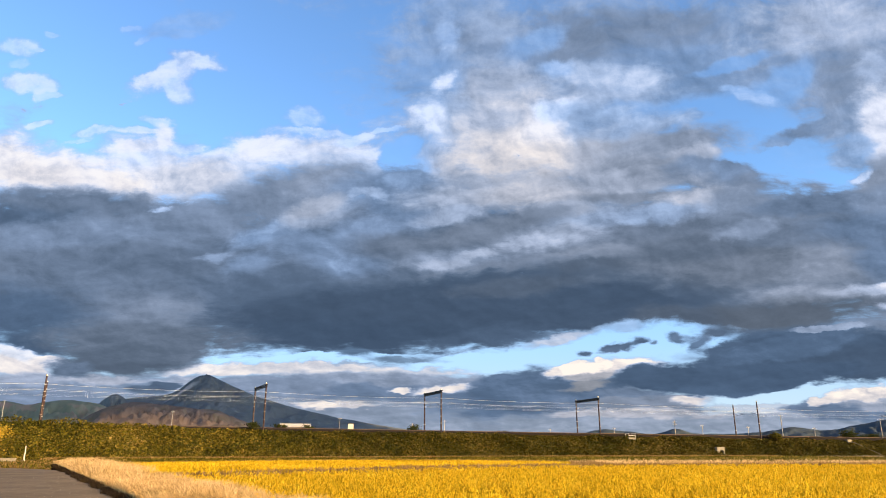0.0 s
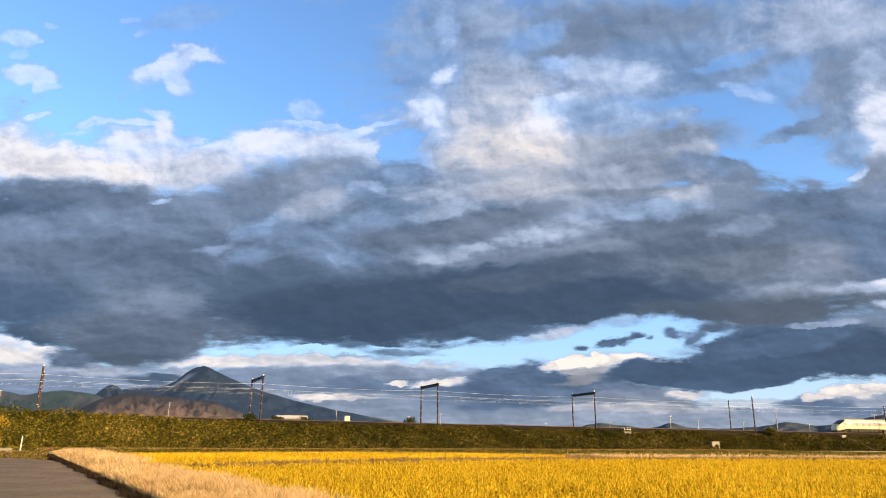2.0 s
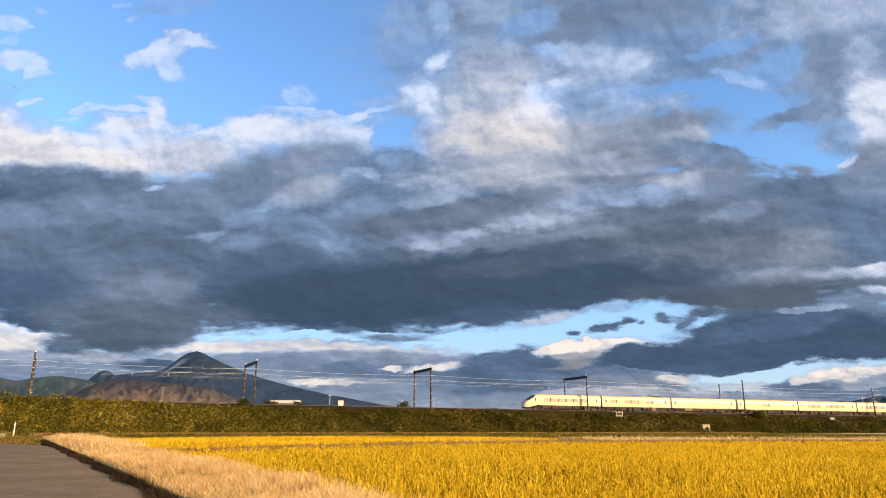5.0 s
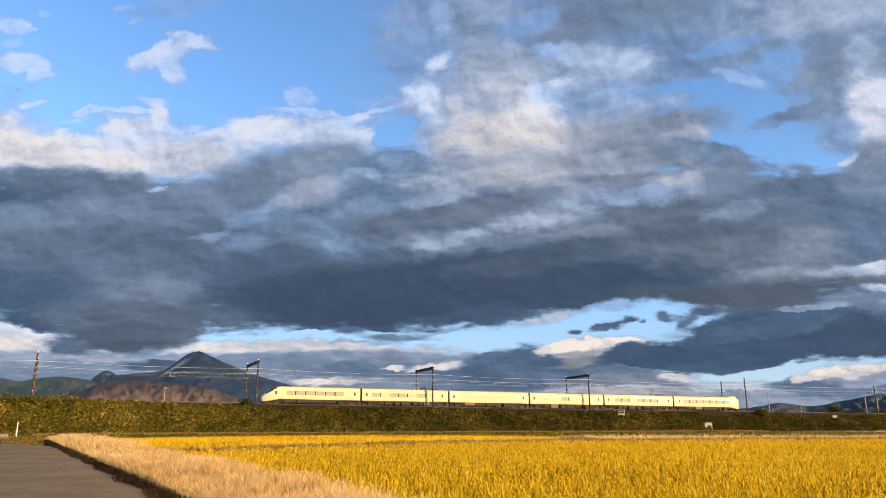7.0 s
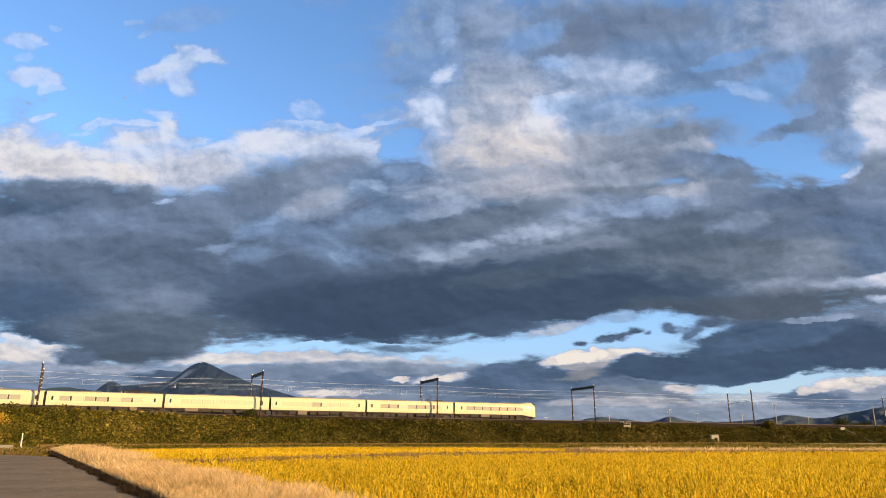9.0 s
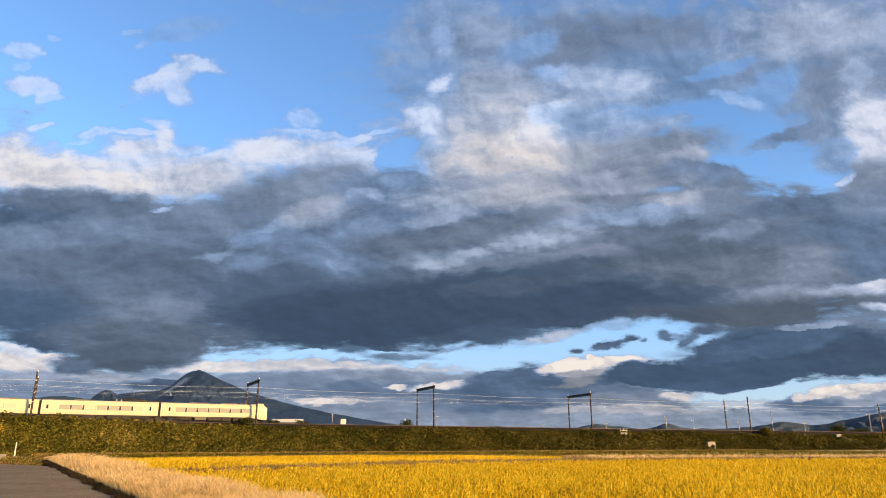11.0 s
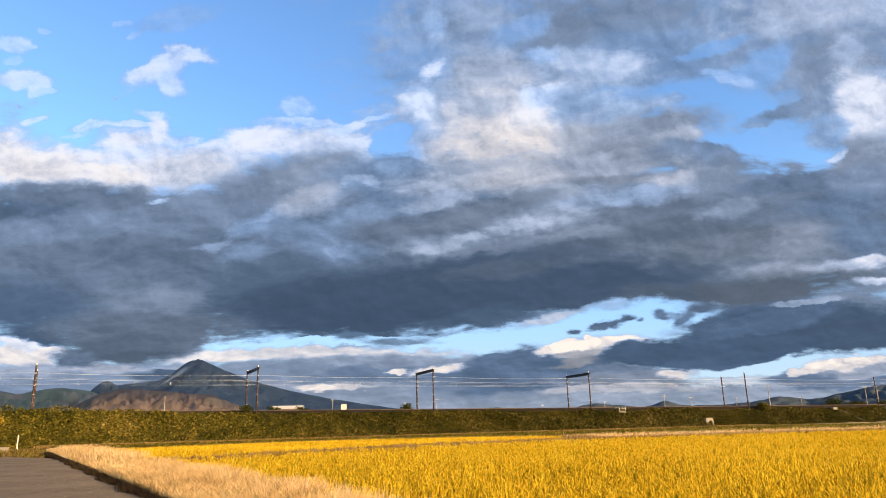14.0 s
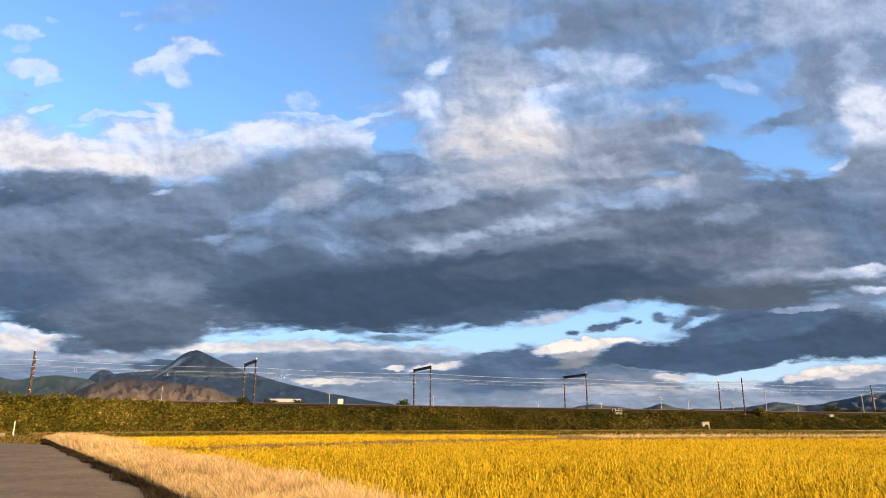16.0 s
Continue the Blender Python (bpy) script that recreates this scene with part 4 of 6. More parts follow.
def build_fields():
    # the near sheet is dark to give shaded gaps between the tufts
    canopy("rice_mass", front_paddy, 0.12, 0.6, (-25, 95, 4, 110), MAT_RICE_GAP_SHADE, "dark sheet low in the near paddy, coloured as shade between rice tufts")
    canopy("rice_mass", back_paddy, 0.66, 1.0, (-40, 20, 24, 76), MAT_EAR, "closed mass of ripe rice stalks in the far paddy")
    # planted in hills along rows, the near ones with more stalks each
    u, v = np.meshgrid(np.arange(-70, 90, 0.29), np.arange(0, 90, 0.27))
    u, v = u.ravel() + rng.normal(0, 0.05, u.size), v.ravel() + rng.normal(0, 0.05, v.size)
    x = EDGE_0[0] + EDGE_DIR[0] * u + EDGE_OUT[0] * v
    y = EDGE_0[1] + EDGE_DIR[1] * u + EDGE_OUT[1] * v
    r = np.hypot(x, y)
    seen = front_paddy(x, y) & (np.abs(np.arctan2(x, y)) < radians(38)) & (r > 7.0) & (lumps(x * 0.7, y * 0.7, 6.0) + rng.uniform(0, 0.9, len(x)) > -0.35)
    for near, far, each, part_of, wide in ((7, 15, 20, 1.0, 0.0032), (15, 27, 14, 1.0, 0.0042), (27, 80, 13, 0.6, 0.0055)):
        k = seen & (r >= near) & (r < far) & (rng.uniform(0, 1, len(x)) < part_of)
        px, py, pr = tufts(x[k], y[k], r[k], each, 0.036 if near < 20 else 0.06)
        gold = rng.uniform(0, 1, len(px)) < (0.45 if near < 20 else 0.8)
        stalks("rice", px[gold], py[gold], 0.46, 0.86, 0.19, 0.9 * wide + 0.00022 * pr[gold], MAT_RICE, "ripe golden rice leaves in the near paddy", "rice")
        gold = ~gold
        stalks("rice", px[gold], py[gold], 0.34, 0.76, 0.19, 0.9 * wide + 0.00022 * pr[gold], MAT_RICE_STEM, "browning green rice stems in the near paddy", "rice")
        px, py, pr = tufts(x[k], y[k], r[k], each // 4, 0.07)
        ears("rice_ears", px, py, 0.56, 0.84, 1.35 * wide + 0.0003 * pr, MAT_EAR, "drooping golden rice ears in the near paddy")
    x, y, r = wedge(150000, 28, 78, radians(38), 1.2)
    k = back_paddy(x, y)
    x, y, r = x[k], y[k], r[k]
    stalks("rice", x, y, 0.72, 0.88, 0.22, 0.004 + 0.0005 * r, MAT_RICE, "ripe golden rice standing in the far paddy", "rice")
    # dry grass on the verge, low at the road's edge and taller into the field
    m = 62000
    t, q = rng.uniform(-14, 66, m), rng.beta(1.1, 1.5, m) * 2.7 + 0.5
    t = np.where(rng.uniform(0, 1, m) < 0.45, rng.uniform(-12, 16, m), t)
    x, y = EDGE_0[0] + EDGE_DIR[0] * t + EDGE_OUT[0] * q, EDGE_0[1] + EDGE_DIR[1] * t + EDGE_OUT[1] * q
    r = np.hypot(x, y)
    wave = lumps(x * 0.8, y * 0.8, 2.0)
    k = (r > 6) & (wave + rng.uniform(-0.5, 1.0, m) > -0.3) & (q > 0.25 * lumps(t * 0.7, t * 0.2, 1.0))
    x, y, r, q, wave = x[k], y[k], r[k], q[k], wave[k]
    tall = np.repeat(np.clip(0.66 + 0.12 * np.clip(q - 0.7, 0, 1.4) + 0.10 * wave, 0.42, 0.92), 5)
    x, y, r = tufts(x, y, r, 5, 0.07)
    stalks("dry_grass", x, y, 0.45 * tall, 1.08 * tall, 0.36, 0.0016 + 0.00027 * r, MAT_DRY, "pale dry grass along the road verge", "grass")
    # short dead undergrowth along the very edge of the asphalt, coloured dark as the grass's shade
    m = 60000
    t = rng.uniform(-12, 60, m)
    q = rng.gamma(2.2, 0.26, m) + 0.22 * lumps(t * 1.1, t * 0.3, 3.0) - 0.05
    k = lumps(t * 2.3, q * 2.0, 8.0) + rng.uniform(-0.5, 0.9, m) > -0.25
    t, q = t[k], q[k]
    x, y = EDGE_0[0] + EDGE_DIR[0] * t + EDGE_OUT[0] * q, EDGE_0[1] + EDGE_DIR[1] * t + EDGE_OUT[1] * q
    stalks("undergrowth", x, y, 0.27, 0.50, 0.22, 0.0022 + 0.00030 * np.hypot(x, y), MAT_EDGE_SHADE, "short dead brown undergrowth at the road's edge, darkened as grass shade", "grass")
    # the bund between the paddies, with brown grass on it
    xs = np.arange(-24.0, 115.0, 1.5)
    rows = np.stack([np.stack([xs, dike_y(xs) + o, np.full(len(xs), GROUND + h)], -1) for o, h in ((-1.0, -0.05), (-0.45, 0.5), (0.45, 0.5), (1.0, -0.05))])
    rows = rows[:, across_edge(xs, dike_y(xs)) > 2.5]
    tagged(new("bund", grid_mesh("bund", rows, MAT_EARTH)), "low earth bund between two paddies", "bund", kind="structure")
    m = 30000
    x = rng.uniform(-24, 112, m)
    y = dike_y(x) + rng.normal(0, 0.4, m)
    k = across_edge(x, y) > 2.0
    stalks("bund_grass", x[k], y[k], 0.66, 1.02, 0.3, 0.012 + 0.0005 * y[k], MAT_BROWN, "dry brown grass on the bund between paddies", "grass")
    # dry grass along the foot of the bank
    m = 9000
    s = rng.uniform(-100, 60, m)
    foot = np.array([along(v, near_slope(v, 1.0)[0] - 2.5)[:2] for v in np.linspace(-125, 150, 120)])
    x = np.interp(s, np.linspace(-125, 150, 120), foot[:, 0]) + rng.normal(0, 0.8, m)
    y = np.interp(s, np.linspace(-125, 150, 120), foot[:, 1]) + rng.normal(0, 1.0, m)
    stalks("dry_grass", x, y, 0.2, 0.5, 0.3, np.full(m, 0.05), MAT_BROWN, "dry grass along the foot of the embankment", "grass")
    # the cut paddy to the right of the far rice: a pale strip of straw, then weeds
    m = 40000
    x = rng.uniform(-2, 95, m)
    y = dike_y(x) + 15.0 + rng.gamma(2.0, 5.0, m)
    k = (x > 0.165 * y) & (lumps(x * 0.15, y * 0.5, 4.0) > -0.35)
    stalks("straw", x[k], y[k], 0.2, 0.62, 0.3, np.full(k.sum(), 0.035), MAT_DRY, "pale straw and dry grass in a cut paddy", "straw")
    m = 9000
    x = rng.uniform(-32, 14, m)
    y = far_rim(x) + 0.5 + rng.gamma(2.0, 1.2, m)
    k = across_edge(x, y) > 3.0
    stalks("straw", x[k], y[k], 0.5, 0.85, 0.3, np.full(k.sum(), 0.035), MAT_BROWN, "brown grass on the bund behind the far paddy", "straw")
    m = 90000
    x, y, r = wedge(m, 55, 185, radians(38), 1.3)
    k = (y > dike_y(x) + 8.0) & ((x > 0.165 * y) | (y > far_rim(x) + 3)) & (across_edge(x, y) > 3) & (toe_gap(x, y) > 1.0) & (lumps(x * 0.04, y * 0.16, 4.0) + rng.uniform(-0.4, 0.4, m) > -0.3)
    stalks("weeds", x[k], y[k], 0.10, 0.42, 0.25, np.full(k.sum(), 0.07), MAT_LEAF, "green and brown weeds in a cut paddy", "weeds")


build_fields()


def bend_verge():
    """The rough strip of weeds beyond the bend of the road, before the bank."""
    m = 14000
    az, r = np.radians(rng.uniform(-40, -29.5, m)), rng.uniform(64, 116, m)
    k = (r > 68 + 3.0 * (-31.5 - np.degrees(az))) & (lumps(r * 0.25, az * 30, 3.0) + rng.uniform(-0.5, 0.5, m) > -0.2)
    x, y = r[k] * np.sin(az[k]), r[k] * np.cos(az[k])
    half = rng.uniform(0, 1, len(x)) < 0.55
    stalks("weeds", x[half], y[half], 0.10, 0.38, 0.25, np.full(half.sum(), 0.04), MAT_BROWN, "dry brown grass beyond the bend of the road", "weeds")
    stalks("weeds", x[~half], y[~half], 0.10, 0.42, 0.25, np.full((~half).sum(), 0.05), MAT_LEAF, "green weeds beyond the bend of the road", "weeds")
    # ragged clumps of straw standing above the verge toward the bend
    m = 420
    t, q = rng.uniform(24, 60, m), rng.uniform(0.9, 3.6, m)
    x, y, r = tufts(EDGE_0[0] + EDGE_DIR[0] * t + EDGE_OUT[0] * q, EDGE_0[1] + EDGE_DIR[1] * t + EDGE_OUT[1] * q, np.hypot(t, 16), 26, 0.12)
    stalks("dry_grass", x, y, 0.5, 1.15, 0.42, 0.004 + 0.0002 * r, MAT_DRY, "ragged clumps of pale straw on the verge", "grass")


bend_verge()


def road_grit():
    """Small pale stones and straw bits on the asphalt, thicker toward the verge."""
    m = 420
    t, q = rng.uniform(-8, 30, m), -rng.gamma(1.3, 1.1, m) - 0.05
    q = np.maximum(q, -4.8)
    c = np.stack([EDGE_0[0] + EDGE_DIR[0] * t + EDGE_OUT[0] * q, EDGE_0[1] + EDGE_DIR[1] * t + EDGE_OUT[1] * q, np.full(m, 0.03)], 1)
    size = rng.uniform(0.005, 0.017, m)[:, None, None] * rng.uniform(0.6, 1.4, (m, 6, 1))
    octa = np.array([(1, 0, 0), (-1, 0, 0), (0, 1, 0), (0, -1, 0), (0, 0, 0.7), (0, 0, -0.7)])
    v = (c[:, None, :] + octa[None] * size).reshape(-1, 3)
    f = np.array([(0, 2, 4), (2, 1, 4), (1, 3, 4), (3, 0, 4), (2, 0, 5), (1, 2, 5), (3, 1, 5), (0, 3, 5)])
    faces = (np.arange(m)[:, None, None] * 6 + f[None]).reshape(-1, 3)
    me = bpy.data.meshes.new("grit")
    me.from_pydata(v.tolist(), [], faces.tolist())
    me.materials.append(plain("pale_stone", (0.55, 0.50, 0.43), 0.9, 0, 0.25, 6.0, 60.0, 0.2))
    tagged(new("grit", me), "pale grit scattered on the asphalt road", "grit", kind="stuff")


road_grit()


# ---------------------------------------------------------------- mountains
def mountain_material(name, stops, scale, relief, scree=False):
    n = Net(name)
    p = n.coord()
    a = n.noise(p, scale, 8, 0.62)
    b = n.noise(n.vec("MULTIPLY", p, (1, 1, 0.35)), scale * 5, 6, 0.6)
    col = n.ramp(n.math("MULTIPLY_ADD", b, 0.45, n.math("MULTIPLY", a, 0.55)), stops)
    if scree:
        m = n.node("Mapping", vector_type="TEXTURE")
        n.put(m.inputs["Vector"], n.vec("MULTIPLY_ADD", n.noise(p, 0.012, 4, 0.6, 1), (40, 0, 40), p))
        m.inputs["Location"].default_value = (-1300, 3400, 285)
        m.inputs["Rotation"].default_value = (0, radians(-37), 0)
        m.inputs["Scale"].default_value = (105, 9000, 26)
        g = n.node("TexGradient", m.outputs[0], gradient_type="SPHERICAL").outputs[1]
        col = n.mix(n.node("MapRange", g, 0.05, 0.5, 0.0, 0.85).outputs[0], col, (0.62, 0.62, 0.62))
    n.bump(b, relief, 30.0)
    return n.surface(col, 1.0, None, 0.0)


def ridge(name, dist, depth, az0, az1, height, material, label, jag=0.06, cols=260, seed=0.0, worn=0.72):
    """A mountain: height(az) is the skyline's angle in degrees; gullies run down its face."""
    az = np.radians(np.linspace(az0, az1, cols))
    t = np.concatenate([np.linspace(-1, 0, 26), np.linspace(0.1, 1, 8)])
    A, T = np.meshgrid(az, t)
    el = np.array([height(d) for d in np.degrees(az)])
    el = np.maximum(el + jag * lumps(np.degrees(az) * 1.9, np.degrees(az) * 0.3, seed), 0.05)
    D = dist + T * depth
    H = dist * np.tan(np.radians(el))[None, :] * (1 - np.abs(T)) ** 0.85
    k = 7.5 / depth
    gully = np.array([[abs(noise.fractal((x * k, y * k * 0.45, seed), 0.9, 2.1, 6)) for x, y in zip(rx, ry)] for rx, ry in zip(D * np.sin(A), D * np.cos(A))])
    gully = np.clip(gully, 0, 1.1) * np.minimum(1, np.abs(T) * 5) * (1 - np.abs(T)) ** 0.4 * worn
    H = np.maximum(H * (1 - gully), 0) - 2.0 * np.abs(T)
    me = grid_mesh(name, np.stack([D * np.sin(A), D * np.cos(A), H], -1), material)
    return tagged(new(name, me), label, "mountain", kind="structure")


def bump_at(az, c, w, h):
    return h * math.exp(-((az - c) / w) ** 2)


# distance haze is put into these base colours, greyed or blued
MAT_PEAK = mountain_material("peak_hazed", [(0.3, (0.16, 0.185, 0.205)), (0.55, (0.21, 0.235, 0.25)), (0.75, (0.29, 0.305, 0.31))], 0.004, 0.45, True)
MAT_HILL = mountain_material("autumn_hill_hazed", [(0.30, (0.165, 0.185, 0.130)), (0.42, (0.205, 0.185, 0.14)), (0.50, (0.265, 0.205, 0.168)), (0.68, (0.34, 0.258, 0.21))], 0.0035, 0.45)
MAT_GREEN_HILL = mountain_material("green_hill_hazed", [(0.34, (0.25, 0.285, 0.215)), (0.50, (0.32, 0.33, 0.24)), (0.57, (0.46, 0.35, 0.28)), (0.7, (0.50, 0.40, 0.32))], 0.0028, 0.35)
MAT_RANGE = mountain_material("far_range_hazed", [(0.3, (0.070, 0.098, 0.132)), (0.6, (0.095, 0.125, 0.160))], 0.004, 0.4)


def rise(a, c, w):
    """0 well below the bearing c, 1 well above it."""
    return 1 / (1 + math.exp(-(a - c) / w))


def peak_line(a):
    d = a + 19.8
    if d > 0:
        return max(3.75 - 0.147 * d, 0) + 2.05 * math.exp(-(math.hypot(d, 0.9) - 0.35) / 4.0) + 0.05
    return 3.85 * rise(a, -27.2, 0.8) + 1.63 * math.exp(-(abs(d) / 1.75) ** 2.4) + bump_at(a, -34, 3, 2.6)


def right_line(a):
    return (1.10 * rise(a, 8.5, 0.8) + bump_at(a, 12.4, 2.0, 0.38) + bump_at(a, 17.7, 0.9, 0.36) + bump_at(a, 25.8, 1.8, 0.36)
            + 0.95 * rise(a, 29.8, 1.0) + bump_at(a, 44, 7, 0.6))


def build_mountains():
    ridge("mountain", 3700, 1100, -40, 2, peak_line, MAT_PEAK, "volcanic peak under cloud, blue-grey haze in its colour", 0.03, seed=1.0, worn=0.4)
    ridge("mountain", 3000, 500, -34, -20, lambda a: bump_at(a, -26.0, 2.4, 3.85), MAT_PEAK, "dark wooded foothill below the peak, haze in its colour", 0.05, seed=2.0)
    ridge("mountain", 2700, 600, -46, -20, lambda a: 3.15 * rise(a, -24.5, -0.9) + bump_at(a, -29.0, 1.5, 0.22) + bump_at(a, -27.2, 0.8, 0.15) - bump_at(a, -31.7, 0.7, 0.2),
          MAT_GREEN_HILL, "green foothill with brown patches below the peak", 0.05, seed=5.0)
    ridge("mountain", 2300, 650, -38, -8,
          lambda a: 3.12 * rise(a, -15.4, -1.7) * rise(a, -28.6, 1.0) + bump_at(a, -25.0, 1.6, 0.3) + bump_at(a, -22.6, 1.2, 0.16) + bump_at(a, -19.0, 1.0, 0.1),
          MAT_HILL, "brown autumn hills below the peak", 0.07, seed=3.0)
    ridge("mountain", 3900, 700, 2, 50, right_line, MAT_RANGE, "low mountain range in the distance, blue haze in its colour", 0.06, seed=4.0)


build_mountains()


# ---------------------------------------------------------------- express train
CAR = 20.5
MAT_CREAM = plain("cream_paint", (0.72, 0.63, 0.43), 0.34, 0, 0.06, 0.5, 14.0, 0.03)
MAT_ROOF = plain("roof_grey", (0.17, 0.16, 0.15), 0.6, 0, 0.2, 0.8, 20.0, 0.1)
MAT_PANE = plain("beige_glass", (0.40, 0.37, 0.29), 0.14, 0, 0.22, 1.2, 6.0, 0.0)
MAT_DARKGLASS = plain("dark_glass", (0.022, 0.025, 0.03), 0.12, 0, 0.2, 1.2, 8.0, 0.0)
# sun glare put into pane and pillar colour, close to the body's cream
MAT_GLARE_PANE = plain("glare_pane", (0.66, 0.58, 0.405), 0.16, 0, 0.08, 1.2, 6.0, 0.0)
MAT_PILLAR_PALE = plain("pale_pillar", (0.52, 0.46, 0.33), 0.25, 0, 0.1, 1.2, 8.0, 0.0)
MAT_PILLAR = plain("tinted_pillar", (0.05, 0.05, 0.05), 0.2, 0, 0.2, 1.2, 8.0, 0.0)
MAT_UNDER = plain("underframe_grime", (0.050, 0.038, 0.030), 0.8, 0, 0.35, 1.5, 18.0, 0.3)
MAT_UNDER_PALE = plain("dusty_equipment", (0.20, 0.16, 0.115), 0.75, 0, 0.3, 1.5, 18.0, 0.3)
MAT_STEEL = plain("wheel_steel", (0.10, 0.08, 0.065), 0.6, 0.2, 0.3, 3.0, 25.0, 0.2)
MAT_BELLOWS = plain("black_rubber", (0.02, 0.02, 0.022), 0.8, 0, 0.2, 3.0, 20.0, 0.2)
MAT_LAMP = plain("lamp_glass", (0.75, 0.72, 0.66), 0.15, 0, 0.05, 3.0, 20.0, 0.0)

SECTION = ((-1.36, 0.0), (-1.43, 0.16), (-1.45, 0.45), (-1.44, 0.62), (-1.36, 0.84), (-1.16, 0.935), (-0.75, 0.982), (0.0, 1.0))


def ring(x, half, z0, z1):
    """One cross-section of a car body: half its width, from z0 to z1."""
    side = [(x, y * half / 1.45, z0 + f * (z1 - z0)) for y, f in SECTION]
    return side + [(px, -py, pz) for px, py, pz in reversed(side[:-1])]


def shell(stations):
    bm = bmesh.new()
    rows = [[bm.verts.new(v) for v in ring(*s)] for s in stations]
    k = len(rows[0])
    for a, b in zip(rows, rows[1:]):
        for j in range(k):
            bm.faces.new((a[j], b[j], b[(j + 1) % k], a[(j + 1) % k]))
    bm.faces.new(rows[0])
    bm.faces.new(list(reversed(rows[-1])))
    bmesh.ops.recalc_face_normals(bm, faces=bm.faces)
    return bm


def strip(rows, out=0.02):
    """A thin skin with its own edge, from rows of points, pushed off along its normals."""
    bm = bmesh.new()
    vs = [[bm.verts.new(p) for p in r] for r in rows]
    for a, b in zip(vs, vs[1:]):
        for j in range(len(a) - 1):
            bm.faces.new((a[j], a[j + 1], b[j + 1], b[j]))
    bmesh.ops.recalc_face_normals(bm, faces=bm.faces)
    bmesh.ops.solidify(bm, geom=list(bm.faces), thickness=out)
    return bm


def mesh_of(name, bm, material):
    me = bpy.data.meshes.new(name)
    bm.to_mesh(me)
    bm.free()
    me.materials.append(material)
    return me


ME_PANE = mesh_of("window", box(-0.84, 0.84, -0.018, 0.018, -0.44, 0.44, bevel=0.012), MAT_PANE)
ME_PILLAR = mesh_of("pillar_panel", box(-0.15, 0.15, -0.022, 0.022, -0.42, 0.42, bevel=0.01), MAT_PILLAR)
ME_GLARE_PANE = mesh_of("window", box(-0.84, 0.84, -0.018, 0.018, -0.44, 0.44, bevel=0.012), MAT_GLARE_PANE)
ME_PILLAR_PALE = mesh_of("pillar_panel", box(-0.10, 0.10, -0.022, 0.022, -0.40, 0.40, bevel=0.01), MAT_PILLAR_PALE)
ME_DOOR = mesh_of("door", box(-0.42, 0.42, -0.015, 0.015, -0.98, 0.92, bevel=0.012), MAT_CREAM)
ME_DOORPANE = mesh_of("door_window", box(-0.16, 0.16, -0.01, 0.01, -0.36, 0.36, bevel=0.008), MAT_DARKGLASS)


def wheel_bm():
    bm = bmesh.new()
    turn = Matrix.Rotation(radians(90), 4, "X")
    bmesh.ops.create_cone(bm, cap_ends=True, segments=20, radius1=0.43, radius2=0.43, depth=0.12, matrix=turn)
    bmesh.ops.create_cone(bm, cap_ends=True, segments=12, radius1=0.14, radius2=0.14, depth=0.2, matrix=turn)
    return bm


ME_WHEEL = mesh_of("wheel", wheel_bm(), MAT_STEEL)


def bogie_bm():
    bm = bmesh.new()
    for y in (-1.0, 1.0):
        add_box(bm, -1.5, 1.5, y - 0.07, y + 0.07, 0.42, 0.66, 0.03)
        for x in (-1.05, 1.05):
            add_box(bm, x - 0.2, x + 0.2, y - 0.12, y + 0.12, 0.28, 0.58, 0.03)
            add_rod(bm, (x, y, 0.6), (x, y, 0.9), 0.11)
        add_rod(bm, (-0.3, y * 1.05, 0.75), (0.35, y * 1.05, 0.45), 0.05)
    add_box(bm, -0.3, 0.3, -1.0, 1.0, 0.45, 0.85, 0.03)
    add_box(bm, -1.35, 1.35, -0.6, 0.6, 0.15, 0.75, 0.03)
    return bm


ME_BOGIE = mesh_of("bogie", bogie_bm(), MAT_UNDER)


def bogie(car, x):
    b = shared("bogie", ME_BOGIE, car, pose(x, 0, 0))
    for dx in (-1.05, 1.05):
        for y in (-0.75, 0.75):
            shared("wheel", ME_WHEEL, b, pose(dx, y, 0.43))


def pantograph(car, x, up):
    bm = bmesh.new()
    for dx in (-0.55, 0.55):
        for y in (-0.55, 0.55):
            add_rod(bm, (x + dx, y, 3.68), (x + dx, y, 3.95), 0.07)
    add_box(bm, x - 0.7, x + 0.7, -0.62, 0.62, 3.93, 4.0, 0.02)
    hi = 5.05 if up else 4.2
    knee = Vector((x + (0.75 if up else 1.1), 0, (4.0 + hi) / 2))
    for y in (-0.35, 0.35):
        add_rod(bm, (x - 0.5, y, 4.0), (knee.x, y * 0.7, knee.z), 0.03)
        add_rod(bm, (knee.x, y * 0.7, knee.z), (x - 0.1, y * 0.5, hi), 0.025)
    for dx in (-0.2, 0.2):
        add_box(bm, x - 0.1 + dx - 0.03, x - 0.1 + dx + 0.03, -0.9, 0.9, hi - 0.02, hi + 0.04, 0.01)
    p = part("pantograph", bm, MAT_UNDER, car, "dark steel roof pantograph")
    for k in range(5):
        part("insulator", rod((x - 2.6 + k * 0.42, -0.5 + 0.2 * (k % 3), 3.66), (x - 2.6 + k * 0.42, -0.5 + 0.2 * (k % 3), 3.98), 0.09, 0.06), MAT_LAMP if k % 2 else MAT_UNDER, p)
    part("switchgear", box(x + 1.5, x + 3.2, -0.6, 0.5, 3.66, 3.93, bevel=0.04), MAT_UNDER, p)


